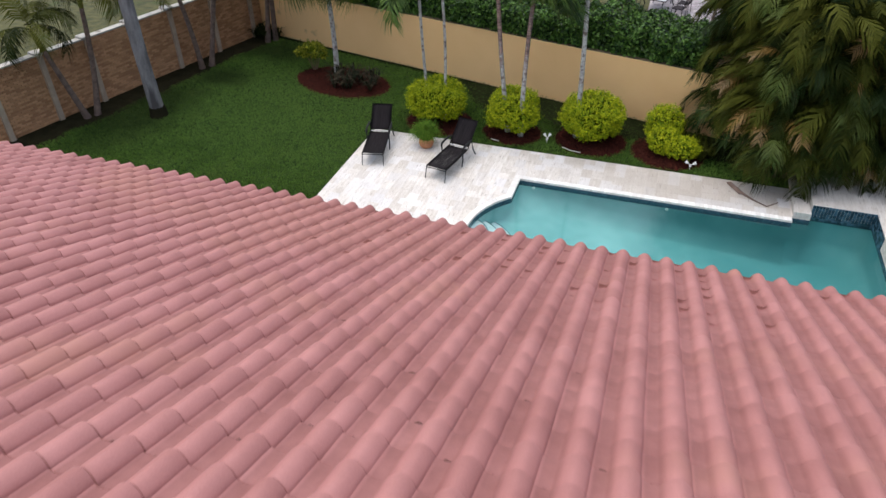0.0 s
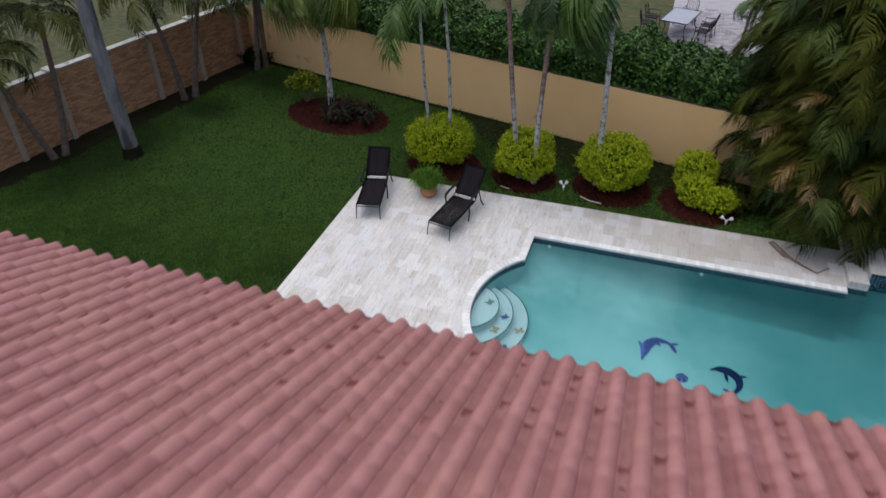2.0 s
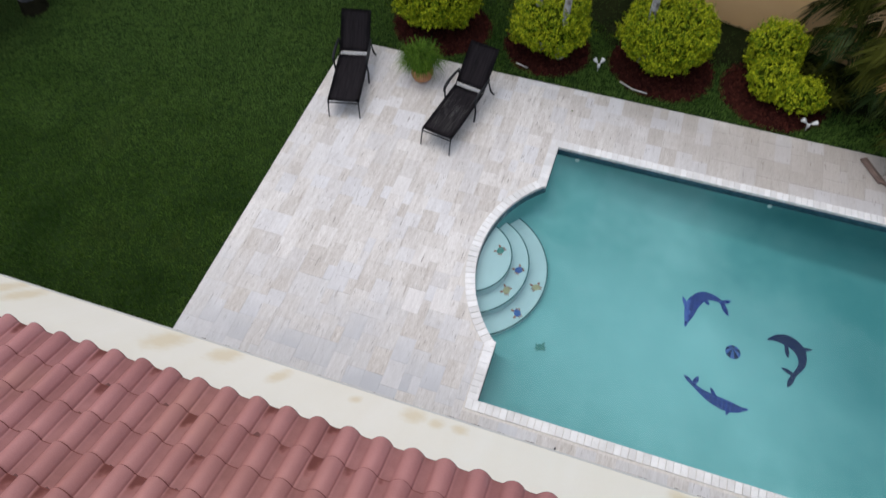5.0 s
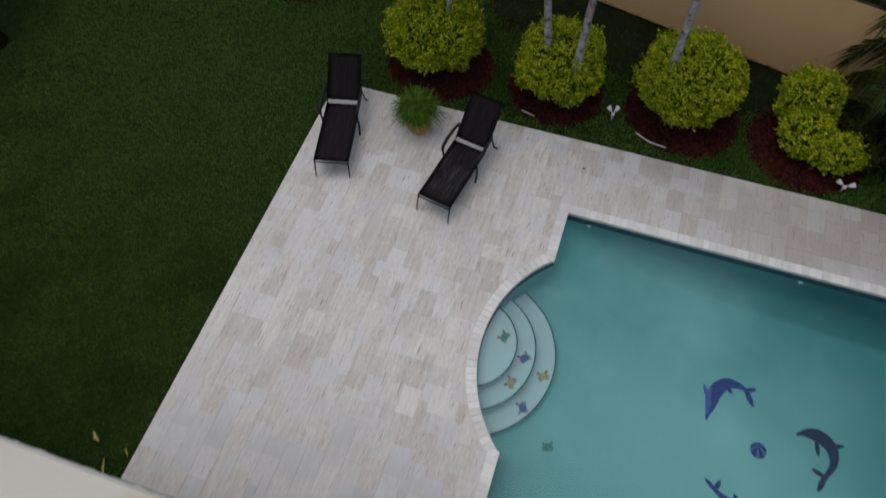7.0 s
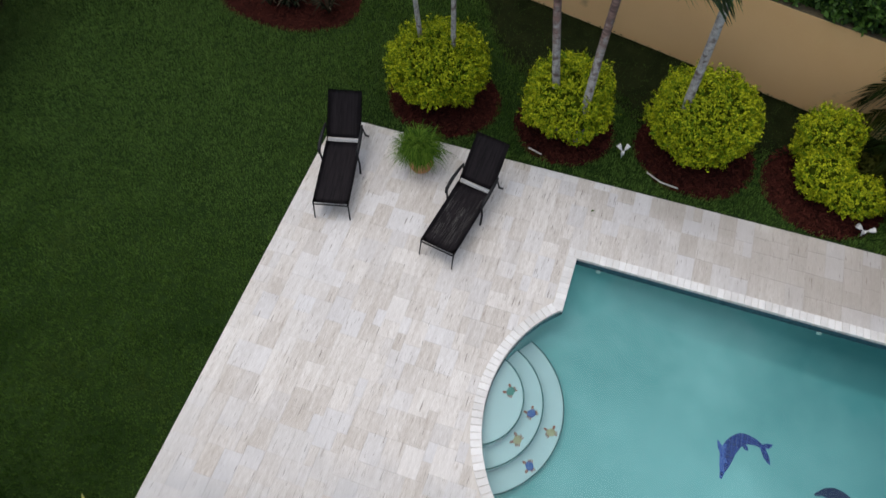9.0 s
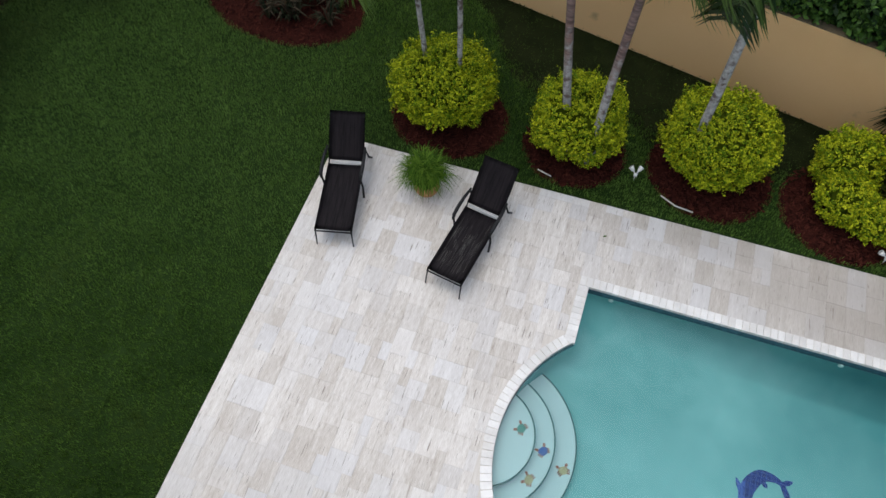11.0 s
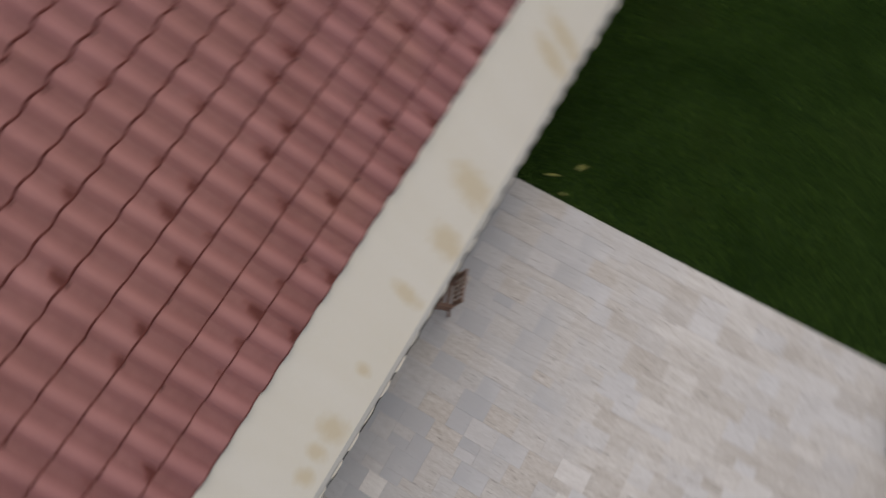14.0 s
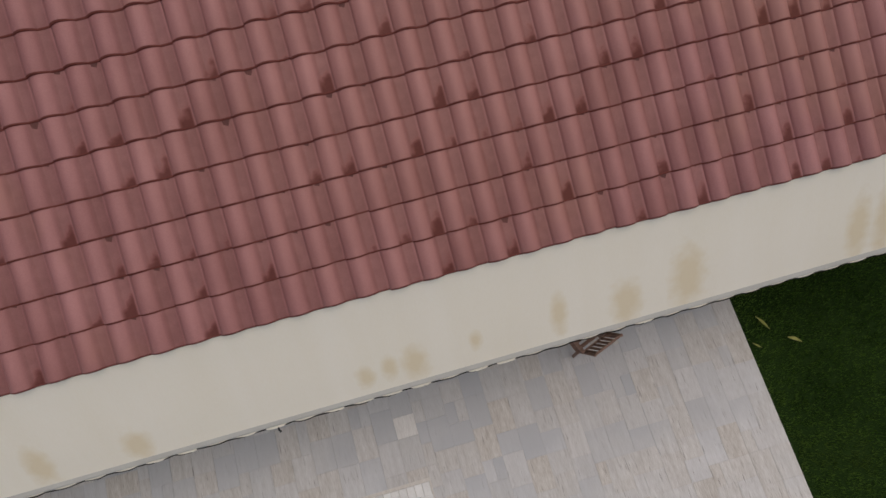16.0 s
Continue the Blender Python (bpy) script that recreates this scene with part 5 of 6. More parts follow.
# three leaping dolphins laid in mosaic
sea_creature("arched cobalt blue mosaic dolphin on the pool floor", [(3.09, -2.69), (3.12, -2.44), (3.17, -2.17), (3.33, -1.95), (3.54, -1.92), (3.69, -1.97)], (3.84, -1.87), (3.83, -2.22), ((3.08, -2.32), (2.96, -2.08)), ((3.38, -2.02), (3.46, -2.10)), 0.118, M["blue"])
sea_creature("curled dark navy mosaic dolphin on the pool floor", [(4.55, -2.45), (4.74, -2.36), (4.97, -2.37), (5.14, -2.52), (5.17, -2.76), (5.03, -3.03)], (4.82, -2.93), (4.95, -3.28), ((5.10, -2.46), (5.34, -2.38)), ((4.88, -2.45), (4.93, -2.70)), 0.118, M["navy"])
sea_creature("arched cobalt blue mosaic dolphin near the shallow side", [(4.33, -3.91), (4.14, -3.96), (3.94, -3.96), (3.72, -3.92), (3.53, -3.85), (3.36, -3.76)], (3.19, -3.64), (3.44, -3.58), ((3.78, -3.90), (3.66, -3.72)), ((4.02, -3.97), (3.98, -4.14)), 0.105, M["blue"])
ball = thing("mosaic_ball", "round two-tone blue mosaic ball on the pool floor", "mosaic")
M["sky_blue"] = mat("light_blue_mosaic", (0.05, 0.09, 0.30), (0.09, 0.15, 0.42), 0.3, 14.0)
for k in range(10):
    pole = (3.965, -2.83)
    ol = [pole] + [(3.975 + 0.135 * math.cos((k + q / 4) * 0.62832), -2.915 + 0.135 * math.sin((k + q / 4) * 0.62832)) for q in range(5)]
    flat_shape("segment", ol, lambda x, y: floor_z(x), M["sky_blue" if k % 2 else "navy"], ball, thick=0.007)


def crab(label, c, z, turn, body_mat, claw_mat):
    t = thing("step_mosaic", label, "mosaic", None, "step mosaics")
    def el(name, dx, dy, rx, ry, a, m):
        ca, sa = 1.05 * math.cos(radians(turn)), 1.05 * math.sin(radians(turn))
        ol = []
        for k in range(10):
            u, w = rx * math.cos(k * 0.628), ry * math.sin(k * 0.628)
            u, w = dx + u * math.cos(a) - w * math.sin(a), dy + u * math.sin(a) + w * math.cos(a)
            ol.append((c[0] + u * ca - w * sa, c[1] + u * sa + w * ca))
        flat_shape(name, ol, lambda x, y: z, m, t, thick=0.005)
    el("body", 0, 0, 0.078, 0.062, 0.0, body_mat)
    for s in (-1, 1):
        el("claw", s * 0.066, 0.064, 0.034, 0.022, 0.9 * s, claw_mat)
        for k in range(3):
            el("leg", s * (0.078 - 0.010 * k), -0.006 - 0.026 * k, 0.028, 0.010, -0.5 * s, claw_mat)


M["red"] = mat("dull_red_mosaic", (0.30, 0.09, 0.07), (0.42, 0.15, 0.11), 0.4, 20)
M["sand"] = mat("sandy_mosaic", (0.42, 0.30, 0.16), (0.55, 0.42, 0.25), 0.4, 20)
M["teal"] = mat("green_mosaic", (0.05, 0.18, 0.16), (0.09, 0.26, 0.23), 0.4, 20)
M["azure"] = mat("bright_blue_mosaic", (0.03, 0.07, 0.30), (0.06, 0.13, 0.42), 0.4, 20)
crab("green and red mosaic turtle on the top pool step", (-0.45, -2.58), -0.22, 70, M["teal"], M["red"])
crab("blue mosaic crab on the middle pool step", (-0.04, -2.76), -0.42, 50, M["azure"], M["red"])
crab("sand coloured mosaic crab on the middle pool step", (-0.14, -3.24), -0.42, 80, M["sand"], M["red"])
crab("sand coloured mosaic crab on the lowest pool step", (0.34, -2.90), -0.62, 30, M["sand"], M["red"])
crab("blue mosaic crab on the lowest pool step", (0.15, -3.52), -0.62, 120, M["azure"], M["red"])
crab("green mosaic turtle on the pool floor", (0.70, -3.98), floor_z(0.7), 20, M["teal"], M["teal"])

# return fittings in the pool wall
for x in (0.42, 4.15):
    bm = bmesh.new()
    tube(bm, [(x, -0.006, -0.235), (x, -0.022, -0.235), (x, -0.03, -0.235)], [0.045, 0.042, 0.02], 14)
    part("return_fitting", bm, M["lamp"], pool, "round white return fitting", True)


# ---- slatted chair under the eave ----
def slat_chair(at):
    t = thing("slatted_chair", "brown wooden slatted patio chair under the eave", "chair", at)
    for s in (-1, 1):
        bm = bmesh.new()
        box(bm, s * 0.25 - 0.02, s * 0.25 + 0.02, -0.26, 0.26, 0.36, 0.41, 0.005)
        part("seat_rail", bm, M["wood"], t)
        for y in (-0.23, 0.23):
            bm = bmesh.new()
            box(bm, s * 0.25 - 0.022, s * 0.25 + 0.022, y - 0.022, y + 0.022, 0.0, 0.36 if y < 0 else 0.60, 0.005)
            part("leg", bm, M["wood"], t)
        bm = bmesh.new()
        box(bm, s * 0.25 - 0.03, s * 0.25 + 0.03, -0.30, 0.27, 0.60, 0.625, 0.008)
        part("armrest", bm, M["wood"], t)
        bm = bmesh.new()
        tube(bm, [(s * 0.23, -0.24, 0.38), (s * 0.23, -0.42, 0.95)], 0.02, 8)
        part("back_post", bm, M["wood"], t)
    for k in range(6):
        bm = bmesh.new()
        y = -0.2 + k * 0.088
        box(bm, -0.235, 0.235, y - 0.027, y + 0.027, 0.412, 0.43, 0.004)
        part("seat_slat", bm, M["wood"], t)
    for z in (0.50, 0.93):
        bm = bmesh.new()
        y = -0.24 - (z - 0.38) * 0.316
        box(bm, -0.245, 0.245, y - 0.016, y + 0.016, z - 0.035, z + 0.035, 0.006)
        part("back_rail", bm, M["wood"], t)
    for k in range(6):
        bm = bmesh.new()
        x = -0.18 + k * 0.072
        tube(bm, [(x, -0.29, 0.52), (x, -0.405, 0.91)], 0.019, 6)
        part("back_slat", bm, M["wood"], t)
    return t


slat_chair(pose(-2.84, -7.14, 0.0, 0, 0, 200.4))

# hook bracket under the eave edge
bm = bmesh.new()
tube(bm, [(1.22, -6.77, 2.33), (1.22, -6.70, 2.31), (1.22, -6.695, 2.23), (1.235, -6.695, 2.19)], 0.011, 8)
tagged(part("eave_hook", bm, M["metal"], None, "", True), "small dark metal hook under the white eave edge", "hook")

# fallen leaves
def fallen(pts, w, label, m="yellow"):
    bm = bmesh.new()
    n = len(pts)
    l, r = [], []
    for i, p in enumerate(pts):
        a, b = pts[max(0, i - 1)], pts[min(n - 1, i + 1)]
        d = math.hypot(b[0] - a[0], b[1] - a[1])
        k = w * math.sin(math.pi * (0.08 + 0.84 * i / (n - 1)))
        ox, oy = -(b[1] - a[1]) / d * k, (b[0] - a[0]) / d * k
        l.append(bm.verts.new((p[0] + ox, p[1] + oy, p[2])))
        r.append(bm.verts.new((p[0] - ox, p[1] - oy, p[2] + 0.006)))
    for i in range(n - 1):
        bm.faces.new((l[i], l[i + 1], r[i + 1], r[i]))
    bmesh.ops.solidify(bm, geom=bm.faces[:], thickness=0.004)
    tagged(part("fallen_leaf", bm, M[m]), label, "leaf", "fallen leaves")


fallen([(-5.47, -6.66, 0.05), (-5.54, -6.55, 0.055), (-5.60, -6.42, 0.05)], 0.025, "yellow fallen leaf on the dark lawn")
fallen([(-5.80, -6.24, 0.05), (-5.89, -6.20, 0.055), (-5.98, -6.12, 0.05)], 0.03, "yellow green fallen leaf on the dark lawn")
fallen([(-5.27, -6.30, 0.05), (-5.33, -6.24, 0.055), (-5.37, -6.20, 0.05)], 0.015, "small yellow fallen leaf on the dark lawn")
fallen([(0.02, 1.02, 0.012), (0.05, 1.05, 0.018), (0.08, 1.06, 0.012)], 0.02, "small green leaf lying on the travertine", "fern")

ff = thing("fallen_frond", "dark dry fallen palm frond lying on the patio", "palm frond")
bm = bmesh.new()
tube(bm, [(5.76, 1.45, 0.03), (5.97, 1.09, 0.04), (6.36, 0.73, 0.03), (6.69, 0.52, 0.02), (6.98, 0.80, 0.03)], [0.05, 0.04, 0.02, 0.014, 0.012], 8)
part("stalk", bm, M["brown"], ff, smooth=True)
bm = bmesh.new()
box(bm, -0.32, 0.32, -0.07, 0.07, 0.012, 0.05, 0.01, pose(5.88, 1.25, 0, 0, 0, -58))
part("sheath", bm, M["brown"], ff, "dark dry leaf sheath")

# ---- low planting ----
def strap_plants(label, c, rx, ry, count, seed, material, size=0.4, width=0.03):
    """Upright strap leaves in rosettes."""
    rng = np.random.default_rng(seed)
    t = thing("border_plant", label, "border plant", pose(c[0], c[1], 0))
    vs, fs = [], []
    for _ in range(count):
        a, q = rng.uniform(0, 6.283), math.sqrt(rng.random())
        ox, oy = rx * q * math.cos(a), ry * q * math.sin(a)
        for k in range(14):
            b = rng.uniform(0, 6.283)
            ln = size * rng.uniform(0.6, 1.2)
            d = np.array([math.cos(b), math.sin(b), 0])
            s = np.array([-math.sin(b), math.cos(b), 0]) * width * 0.5
            o = np.array([ox, oy, 0.02])
            m = o + d * ln * 0.35 + np.array([0, 0, ln * 0.75])
            e = o + d * ln * 0.8 + np.array([0, 0, ln * rng.uniform(0.45, 0.95)])
            i = len(vs)
            vs += [o - s * 0.6, o + s * 0.6, m + s, m - s, e]
            fs += [(i, i + 1, i + 2, i + 3), (i + 3, i + 2, i + 4)]
    raw("leaves", vs, fs, M[material], t)["kind"] = "stuff"
    return t


strap_plants("low purple green strap leaved plants in the mulch bed", (-7.3, 4.8), 1.2, 0.75, 22, 3, "purple", 0.56, 0.045)
strap_plants("dark low foliage in the wall corner", (-12.9, 8.15), 0.6, 0.35, 18, 6, "frond_dark", 0.55, 0.05)
strap_plants("dark low foliage beside the hollow lime shrub", (4.75, 3.0), 0.5, 0.6, 16, 5, "frond_dark", 0.5, 0.05)
shrub("young_shrub", "young open shrub with yellow green top leaves", [((-9.35, 5.6, 0.86), 0.40, 0.36, 0.17), ((-9.02, 5.45, 0.70), 0.30, 0.28, 0.14), ((-9.72, 5.5, 0.66), 0.30, 0.28, 0.14)], 9, leaf=0.085, density=3600, mats=("young", "limecore"))

wrng = np.random.default_rng(41)
wu = np.concatenate([wrng.normal(c, w, n) for c, w, n in ((0.7, 0.5, 260), (2.2, 0.5, 90), (7.4, 0.5, 130), (9.3, 0.45, 130), (10.6, 0.7, 160), (13.4, 0.8, 160), (16.2, 0.9, 200))])
wu = wu[wu > 0.1]
wc = np.array([tuple(F @ Vector((a, -0.03 - 0.10 * wrng.random(), 0.02 + 0.10 * wrng.random() ** 2))) for a in wu])
wn = np.tile(np.array([[0.1, -0.7, 0.7]]), (len(wc), 1))
wv2, wf2 = foliage(wrng, wc, wn, 0.055, 0.9, 0.4)
tagged(big("wall_weeds", wv2, wf2, M["dark_green"]), "sparse dark weeds along the foot of the tan wall", "weeds", kind="stuff")


# ---- beyond the walls ----
nb = thing("neighbour_patio", "pinkish grey paved patio behind the hedge", "patio", kind="structure")
bm = bmesh.new()
box(bm, 2.2, 24.0, 11.5, 24.0, -0.028, 0.0)
part("patio_bed", bm, M["paver"], nb)
np_v, np_f = [], []
rng = random.Random(31)
y = 12.0
row = 0
while y < 20.0:
    x = 2.4 - (row % 2) * 0.15
    while x < 9.5:
        b = len(np_v)
        x1, y1, z = x + 0.285, y + 0.185, 0.012 + rng.uniform(-0.003, 0.003)
        np_v += [(x, y, 0), (x1, y, 0), (x1, y1, 0), (x, y1, 0), (x + 0.012, y + 0.012, z), (x1 - 0.012, y + 0.012, z), (x1 - 0.012, y1 - 0.012, z), (x + 0.012, y1 - 0.012, z)]
        np_f += [(b + 4, b + 5, b + 6, b + 7), (b, b + 1, b + 5, b + 4), (b + 1, b + 2, b + 6, b + 5), (b + 2, b + 3, b + 7, b + 6), (b + 3, b, b + 4, b + 7)]
        x += 0.30
    y += 0.20
    row += 1
raw("paver", np_v, np_f, M["paver"], nb, "small pinkish grey pavers")["kind"] = "stuff"

nbp = thing("neighbour_pool", "small rounded blue pool with a white rim next door", "pool", kind="structure")
bm = bmesh.new()
C, RR = (8.75, 15.8), 3.3
ring = [[], [], [], []]
for k in range(64):
    a = 2 * math.pi * k / 64
    for j, (r, z) in enumerate(((RR + 0.05, 0.0), (RR, 0.10), (RR - 0.34, 0.10), (RR - 0.37, -0.02))):
        ring[j].append(bm.verts.new((C[0] + r * math.cos(a), C[1] + r * math.sin(a) * 0.85, z)))
for j in range(3):
    for k in range(64):
        bm.faces.new((ring[j][k], ring[j][(k + 1) % 64], ring[j + 1][(k + 1) % 64], ring[j + 1][k]))
bmesh.ops.recalc_face_normals(bm, faces=bm.faces)
part("pool_rim", bm, M["coping"], nbp, "white rounded pool rim", True)
wv = [(C[0] + (RR - 0.36) * math.cos(2 * math.pi * k / 64), C[1] + (RR - 0.36) * 0.85 * math.sin(2 * math.pi * k / 64), 0.03) for k in range(64)]
raw("water", wv, [tuple(range(64))], M["far_water"], nbp, "blue pool water")


def patio_table(at):
    t = thing("patio_table", "dark metal patio table with a pale glass top", "table", at)
    bm = bmesh.new()
    box(bm, -0.95, 0.95, -0.55, 0.55, 0.72, 0.735, 0.006)
    part("tabletop", bm, M["glass"], t, "pale glass tabletop")
    bm = bmesh.new()
    tube(bm, [(-0.97, -0.57, 0.72), (0.97, -0.57, 0.72), (0.97, 0.57, 0.72), (-0.97, 0.57, 0.72), (-0.97, -0.57, 0.72)], 0.024, 8)
    part("rim", bm, M["metal"], t)
    for sx in (-1, 1):
        for sy in (-1, 1):
            bm = bmesh.new()
            tube(bm, [(sx * 0.86, sy * 0.48, 0.71), (sx * 0.72, sy * 0.40, 0.5), (sx * 0.78, sy * 0.44, 0.2), (sx * 0.92, sy * 0.52, 0.012)], 0.022, 8)
            part("leg", bm, M["metal"], t, smooth=True)
    return t


def patio_chair(at):
    t = thing("patio_chair", "dark metal patio chair beside the glass table", "chair", at, "patio chairs")
    bm = bmesh.new()
    box(bm, -0.25, 0.25, -0.24, 0.24, 0.42, 0.46, 0.012)
    part("seat", bm, M["mesh"], t, "dark seat pad")
    for sx in (-1, 1):
        for sy in (-1, 1):
            bm = bmesh.new()
            tube(bm, [(sx * 0.24, sy * 0.23, 0.44), (sx * 0.25, sy * 0.27, 0.012)], 0.015, 6)
            part("leg", bm, M["metal"], t)
        bm = bmesh.new()
        tube(bm, [(sx * 0.26, -0.22, 0.44), (sx * 0.28, -0.22, 0.65), (sx * 0.28, 0.2, 0.66), (sx * 0.25, 0.27, 0.6)], 0.014, 6)
        part("armrest", bm, M["metal"], t)
    bm = bmesh.new()
    tube(bm, [(-0.24, 0.24, 0.44), (-0.24, 0.34, 0.85), (-0.12, 0.36, 0.95), (0.12, 0.36, 0.95), (0.24, 0.34, 0.85), (0.24, 0.24, 0.44)], 0.016, 6)
    part("back_frame", bm, M["metal"], t)
    for k in range(5):
        bm = bmesh.new()
        x = -0.16 + k * 0.08
        tube(bm, [(x, 0.25, 0.46), (x, 0.35, 0.92)], 0.007, 6)
        part("back_spindle", bm, M["metal"], t)
    return t


patio_table(pose(2.6, 16.5, 0.0, 0, 0, 75.6))
ch = patio_chair(pose(3.75, 16.5, 0.0, 0, 0, -104))
for x, y, a in ((2.95, 17.95, -14), (1.45, 17.0, 76), (1.3, 16.1, 90), (3.55, 15.7, -110)):
    copy_thing(ch, pose(x, y, 0.0, 0, 0, a))
palm("small brown palm on the neighbour patio", (4.9, 13.9, 0.0), (5.1, 14.3, 1.9), 0.07, 0.05, "brown", fronds=10, shaft=0.3, seed=44, scale=0.55)
hedge("far_hedge", "dark tree line far behind the neighbouring gardens", pose(-60, 45, 0), 120, 0, 6, 6.0, 30000, 9, leaf=0.7)

# ---- pieces: wall bricks ----
rng = random.Random(5)
bv, bf = [], []
brick_me = bpy.data.meshes.new("brick")
brick_me.from_pydata([(0.004, -0.013, 0.004), (0.204, -0.013, 0.004), (0.204, -0.013, 0.068), (0.004, -0.013, 0.068), (0.007, 0, 0.007), (0.201, 0, 0.007), (0.201, 0, 0.065), (0.007, 0, 0.065)], [], [(4, 7, 6, 5), (0, 4, 5, 1), (1, 5, 6, 2), (2, 6, 7, 3), (3, 7, 4, 0)])
brick_me.materials.append(M["brick_one"])
singles = 0
z, row = 0.0, 0
while z < 2.20:
    x = 0.0 - (row % 2) * 0.105
    while x < 22.0:
        x0, x1 = max(0.0, x) + 0.004, min(22.0, x + 0.21) - 0.006
        d = rng.uniform(0.0, 0.006)
        if 5.0 < x < 6.9 and singles < 300:
            o = new("brick", brick_me)
            o.parent = wall_left
            o.matrix_world = FL @ pose(x, d, z)
            singles += 1
            x += 0.21
            continue
        b = len(bv)
        bv += [(x0, -0.013, z + 0.004), (x1, -0.013, z + 0.004), (x1, -0.013, z + 0.068), (x0, -0.013, z + 0.068), (x0 + 0.003, d, z + 0.007), (x1 - 0.003, d, z + 0.007), (x1 - 0.003, d, z + 0.065), (x0 + 0.003, d, z + 0.065)]
        bf += [(b + 4, b + 7, b + 6, b + 5), (b, b + 4, b + 5, b + 1), (b + 1, b + 5, b + 6, b + 2), (b + 2, b + 6, b + 7, b + 3), (b + 3, b + 7, b + 4, b)]
        x += 0.21
    z += 0.072
    row += 1
bricks = raw("brick", [FL @ Vector(p) for p in bv], bf, M["brick"], wall_left, "brown brick courses")
bricks["kind"] = "stuff"

# ---- pieces: coping bricks ----
bm = bmesh.new()
box(bm, -0.0525, 0.0525, 0.0, 0.178, -0.05, 0.010, 0.006)
cop_me = bpy.data.meshes.new("coping_brick")
bm.to_mesh(cop_me)
bm.free()
cop_me.materials.append(M["coping"])
coping = thing("pool_coping", "white brick coping around the swimming pool edge", "coping", kind="structure")
rng = random.Random(6)
def coping_run(a, b):
    d = math.hypot(b[0] - a[0], b[1] - a[1])
    n = max(1, round(d / 0.111))
    ang = math.degrees(math.atan2(b[1] - a[1], b[0] - a[0]))
    for i in range(n):
        q = (i + 0.5) / n
        o = new("coping_brick", cop_me)
        o.parent = coping
        o.matrix_world = pose(a[0] + (b[0] - a[0]) * q, a[1] + (b[1] - a[1]) * q, rng.uniform(-0.003, 0.002), rng.uniform(-0.6, 0.6), 0, ang + rng.uniform(-0.8, 0.8))
coping_run((-0.17, 0.0), (7.3, 0.0))
coping_run((0.0, -1.06), (0.0, -0.0))
coping_run((0.0, -5.55), (0.0, -4.48))
coping_run((9.3, -5.55), (-0.17, -5.55))
a0 = math.asin(1.75 / R_ARC)
n = round(2 * a0 * (R_ARC + 0.06) / 0.113)
for i in range(n):
    a = -a0 + 2 * a0 * (i + 0.5) / n
    o = new("coping_brick", cop_me)
    o.parent = coping
    o.matrix_world = pose(ARC[0] - R_ARC * math.cos(a), ARC[1] + R_ARC * math.sin(a), rng.uniform(-0.003, 0.002), 0, 0, 90 - math.degrees(a))

# ---- pieces: patio tiles ----
U = 0.1525
NX, NY = 83, 61
X0, Y0 = -5.225, -7.452
def deck_cell(i, j):
    x, y = X0 + (i + 0.5) * U, Y0 + (j + 0.5) * U
    if y > 1.695 or x > 7.31:
        return False
    return not in_pool(x, y, 0.235)
free = {(i, j) for i in range(NX) for j in range(NY) if deck_cell(i, j)}
rng = random.Random(17)
tile_me = {}
def tile_mesh(w, h, look_of="travertine"):
    if (w, h, look_of) not in tile_me:
        x, y, e = w * U / 2 - 0.0006, h * U / 2 - 0.0006, 0.0012
        v = [(-x, -y, -0.03), (x, -y, -0.03), (x, y, -0.03), (-x, y, -0.03), (-x, -y, -0.003), (x, -y, -0.003), (x, y, -0.003), (-x, y, -0.003), (-x + e, -y + e, 0), (x - e, -y + e, 0), (x - e, y - e, 0), (-x + e, y - e, 0)]
        f = [(8, 9, 10, 11)] + [(k, (k + 1) % 4, 4 + (k + 1) % 4, 4 + k) for k in range(4)] + [(4 + k, 4 + (k + 1) % 4, 8 + (k + 1) % 4, 8 + k) for k in range(4)]
        me = bpy.data.meshes.new("travertine_tile")
        me.from_pydata(v, [], f)
        me.materials.append(M[look_of])
        tile_me[(w, h, look_of)] = (me, v, f)
    return tile_me[(w, h, look_of)]
rest_v, rest_f = [], []
singles = 0
for j in range(NY):
    for i in range(NX):
        if (i, j) not in free:
            continue
        sizes = [(2, 3), (2, 2), (2, 3), (2, 2), (3, 2), (1, 2), (2, 1), (1, 1)]
        first = rng.random()
        order = sizes if first < 0.55 else sizes[1:] if first < 0.82 else sizes[4:]
        for w, h in order:
            cells = [(i + a, j + b) for a in range(w) for b in range(h)]
            if all(c in free for c in cells):
                break
        else:
            continue
        free -= set(cells)
        cx, cy = X0 + (i + w / 2) * U, Y0 + (j + h / 2) * U
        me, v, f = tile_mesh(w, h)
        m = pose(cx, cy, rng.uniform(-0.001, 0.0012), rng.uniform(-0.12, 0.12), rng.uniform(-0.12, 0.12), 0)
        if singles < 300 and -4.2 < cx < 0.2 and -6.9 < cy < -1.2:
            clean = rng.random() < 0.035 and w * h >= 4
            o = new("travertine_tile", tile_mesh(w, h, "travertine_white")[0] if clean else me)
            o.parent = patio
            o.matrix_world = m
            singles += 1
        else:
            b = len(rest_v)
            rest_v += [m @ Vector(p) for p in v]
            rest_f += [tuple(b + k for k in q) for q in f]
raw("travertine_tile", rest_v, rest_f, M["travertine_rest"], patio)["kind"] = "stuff"

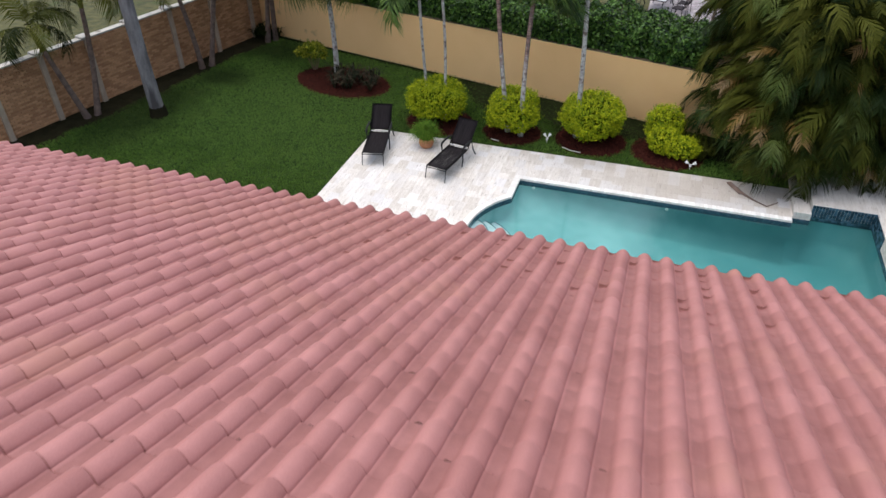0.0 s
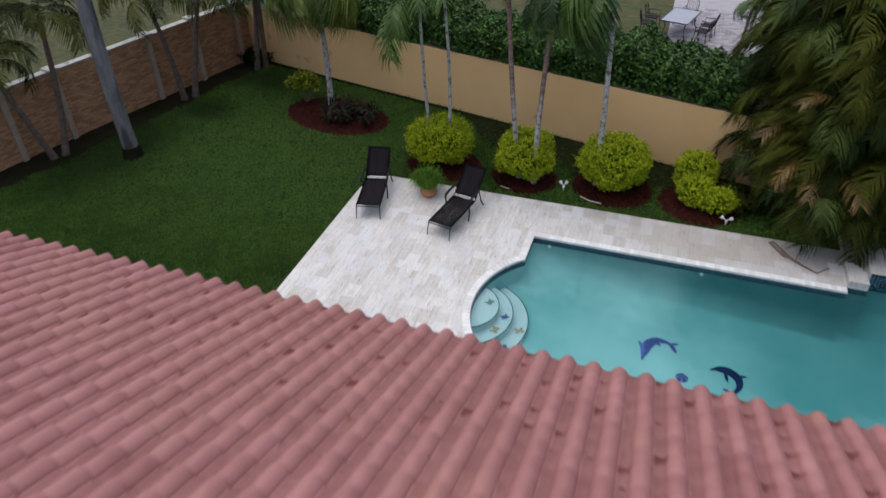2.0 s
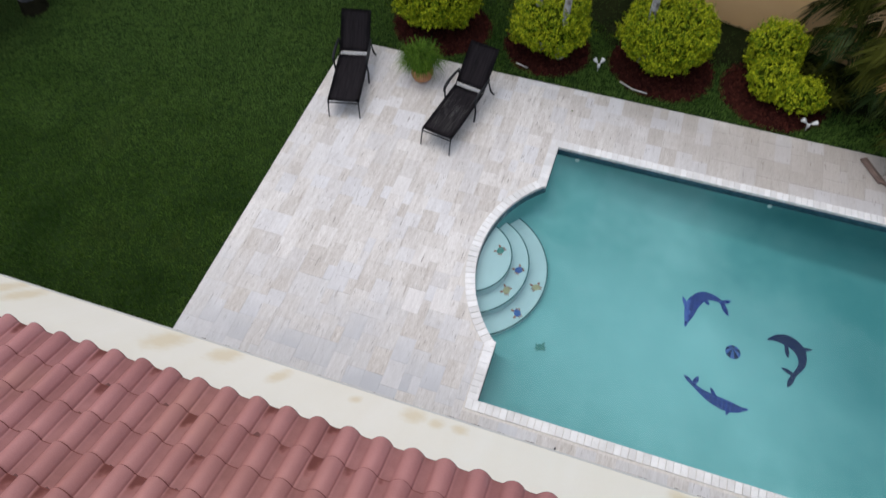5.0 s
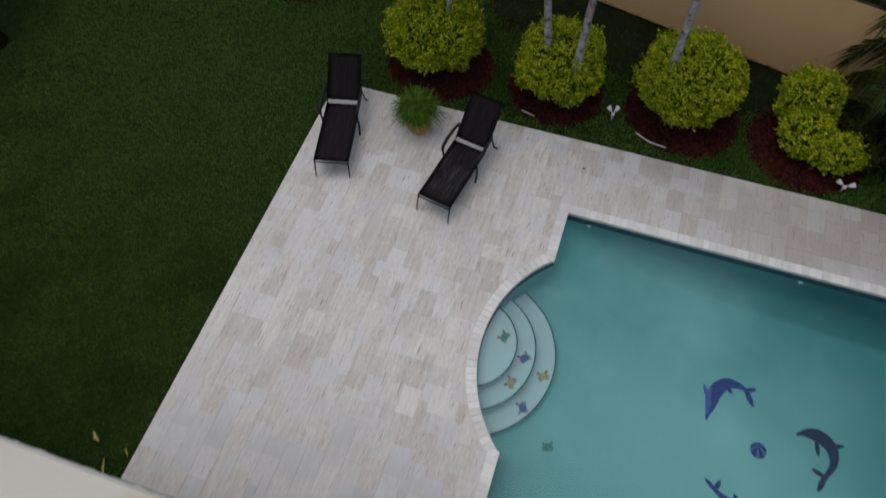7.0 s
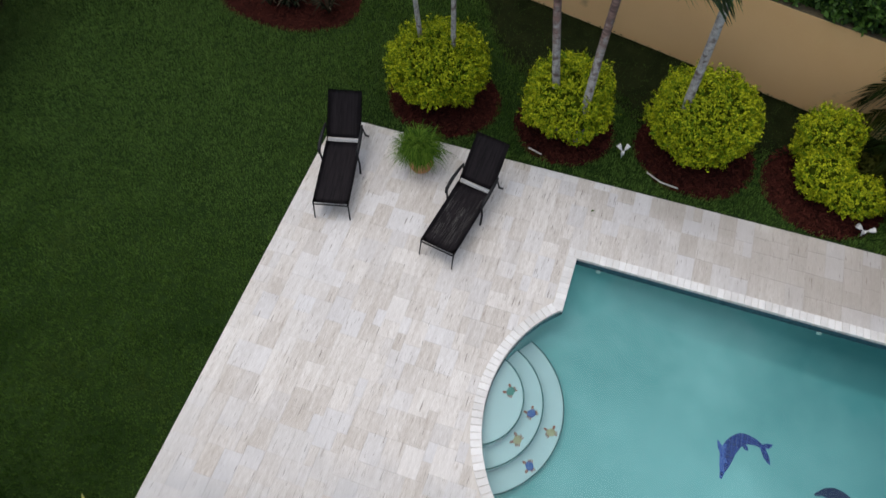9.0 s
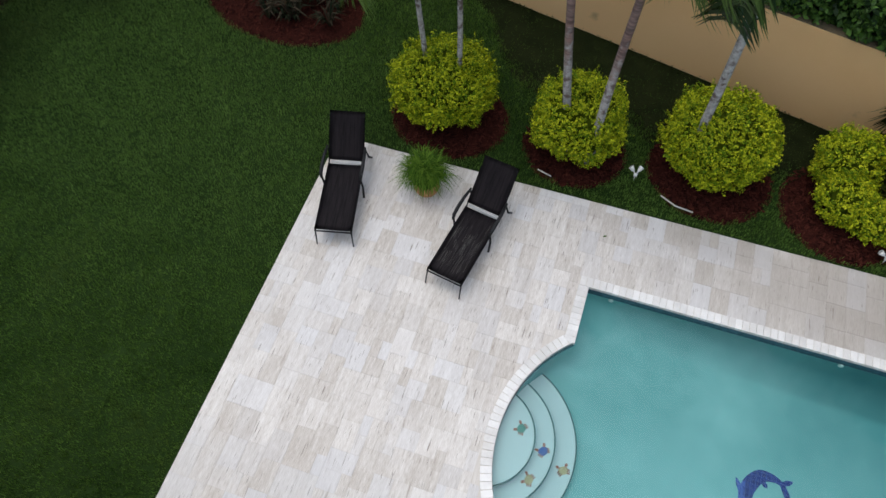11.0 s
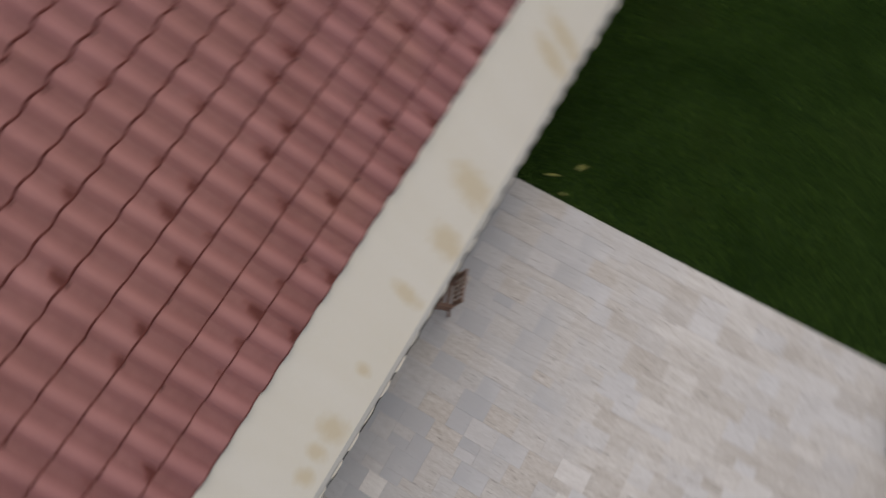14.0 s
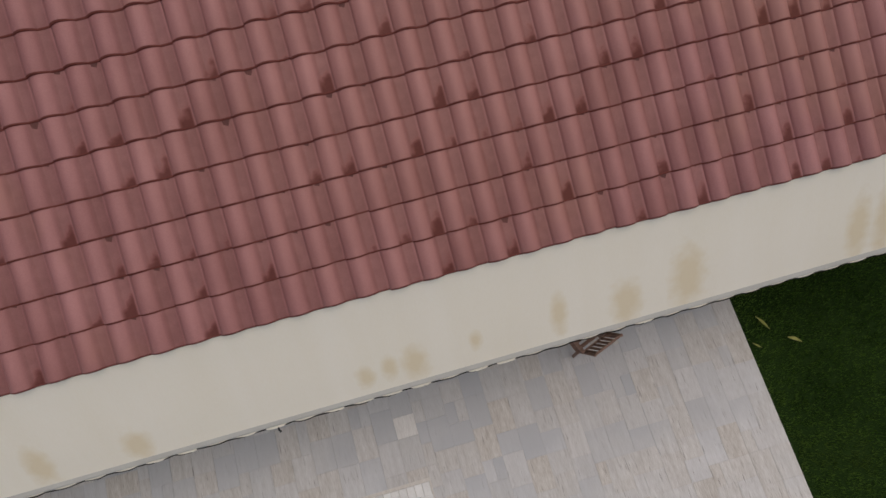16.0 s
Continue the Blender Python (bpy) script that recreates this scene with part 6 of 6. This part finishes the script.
# ---- pieces: roof tiles ----
TW, TL = 0.3445, 0.405
RM = Matrix(((-1, 0, 0, RX1), (0, -math.cos(SLOPE), math.sin(SLOPE), EY), (0, math.sin(SLOPE), math.cos(SLOPE), EZ), (0, 0, 0, 1)))
CREST = 0.225       # width of the barrel; the rest of a tile is its flat pan
def tile_profile():
    pts = [(0.004, -0.014), (0.0, 0.010)]
    for k in range(1, 10):
        q = k / 9
        pts.append((CREST * q, 0.010 * (1 - q) + 0.084 * math.sin(math.pi * q) ** 0.84))
    return pts + [(0.240, -0.004), (0.285, -0.005), (0.330, 0.001), (TW + 0.006, 0.012)]
tp = tile_profile()
nt = len(tp)
# three rings: the foot of the rounded nose, its top, and the covered upper end
tv = [(x, 0.002, z * 0.95 - 0.004) for x, z in tp] + [(x, 0.009, z * 1.0 + 0.016) for x, z in tp] + [(x, 0.022, z * 1.03 + 0.024) for x, z in tp] + [(x, TL + 0.06, z * 0.88 + 0.001) for x, z in tp]
tf = [(2 * nt + k, 2 * nt + k + 1, 3 * nt + k + 1, 3 * nt + k) for k in range(nt - 1)]
tops = len(tf)
tf += [(j * nt + k, j * nt + k + 1, (j + 1) * nt + k + 1, (j + 1) * nt + k) for j in (0, 1) for k in range(nt - 1)]
roof_me = bpy.data.meshes.new("roof_tile")
roof_me.from_pydata(tv, [], tf)
for p in roof_me.polygons:
    p.use_smooth = p.index < tops
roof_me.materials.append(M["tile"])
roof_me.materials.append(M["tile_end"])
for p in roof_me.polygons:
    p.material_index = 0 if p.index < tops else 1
tuv = np.array([tv[k][:2] for q in tf for k in q], dtype=np.float32)
roof_me.uv_layers.new(name="UVMap").data.foreach_set("uv", tuv.ravel())
rng = random.Random(23)
cols = int((RX1 - RX0) / TW)
courses = int((EY - RY) / math.cos(SLOPE) / TL) + 1
base_v = np.array(tv)
rv, rf, singles = [], [], 0
face = np.array(tf)
for r in range(courses):
    for c in range(cols):
        dx, dy = rng.uniform(-0.003, 0.003), rng.uniform(-0.005, 0.005)
        loc = pose(c * TW + dx, r * TL + dy - 0.022, rng.uniform(-0.001, 0.002), rng.uniform(-0.15, 0.15), rng.uniform(-0.3, 0.3), rng.uniform(-0.5, 0.5))
        m = RM @ loc
        x, y = m.translation.x, m.translation.y
        if singles < 300 and -0.6 < x < 5.2 and -15.6 < y < -12.6:
            o = new("roof_tile", roof_me)
            o.parent = roof
            o.matrix_world = m
            singles += 1
        else:
            a = np.array(m)
            rf.append(face + len(rv) * len(tv))
            rv.append(base_v @ a[:3, :3].T + a[:3, 3])
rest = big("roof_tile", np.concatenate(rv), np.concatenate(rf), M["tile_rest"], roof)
rest["kind"] = "stuff"
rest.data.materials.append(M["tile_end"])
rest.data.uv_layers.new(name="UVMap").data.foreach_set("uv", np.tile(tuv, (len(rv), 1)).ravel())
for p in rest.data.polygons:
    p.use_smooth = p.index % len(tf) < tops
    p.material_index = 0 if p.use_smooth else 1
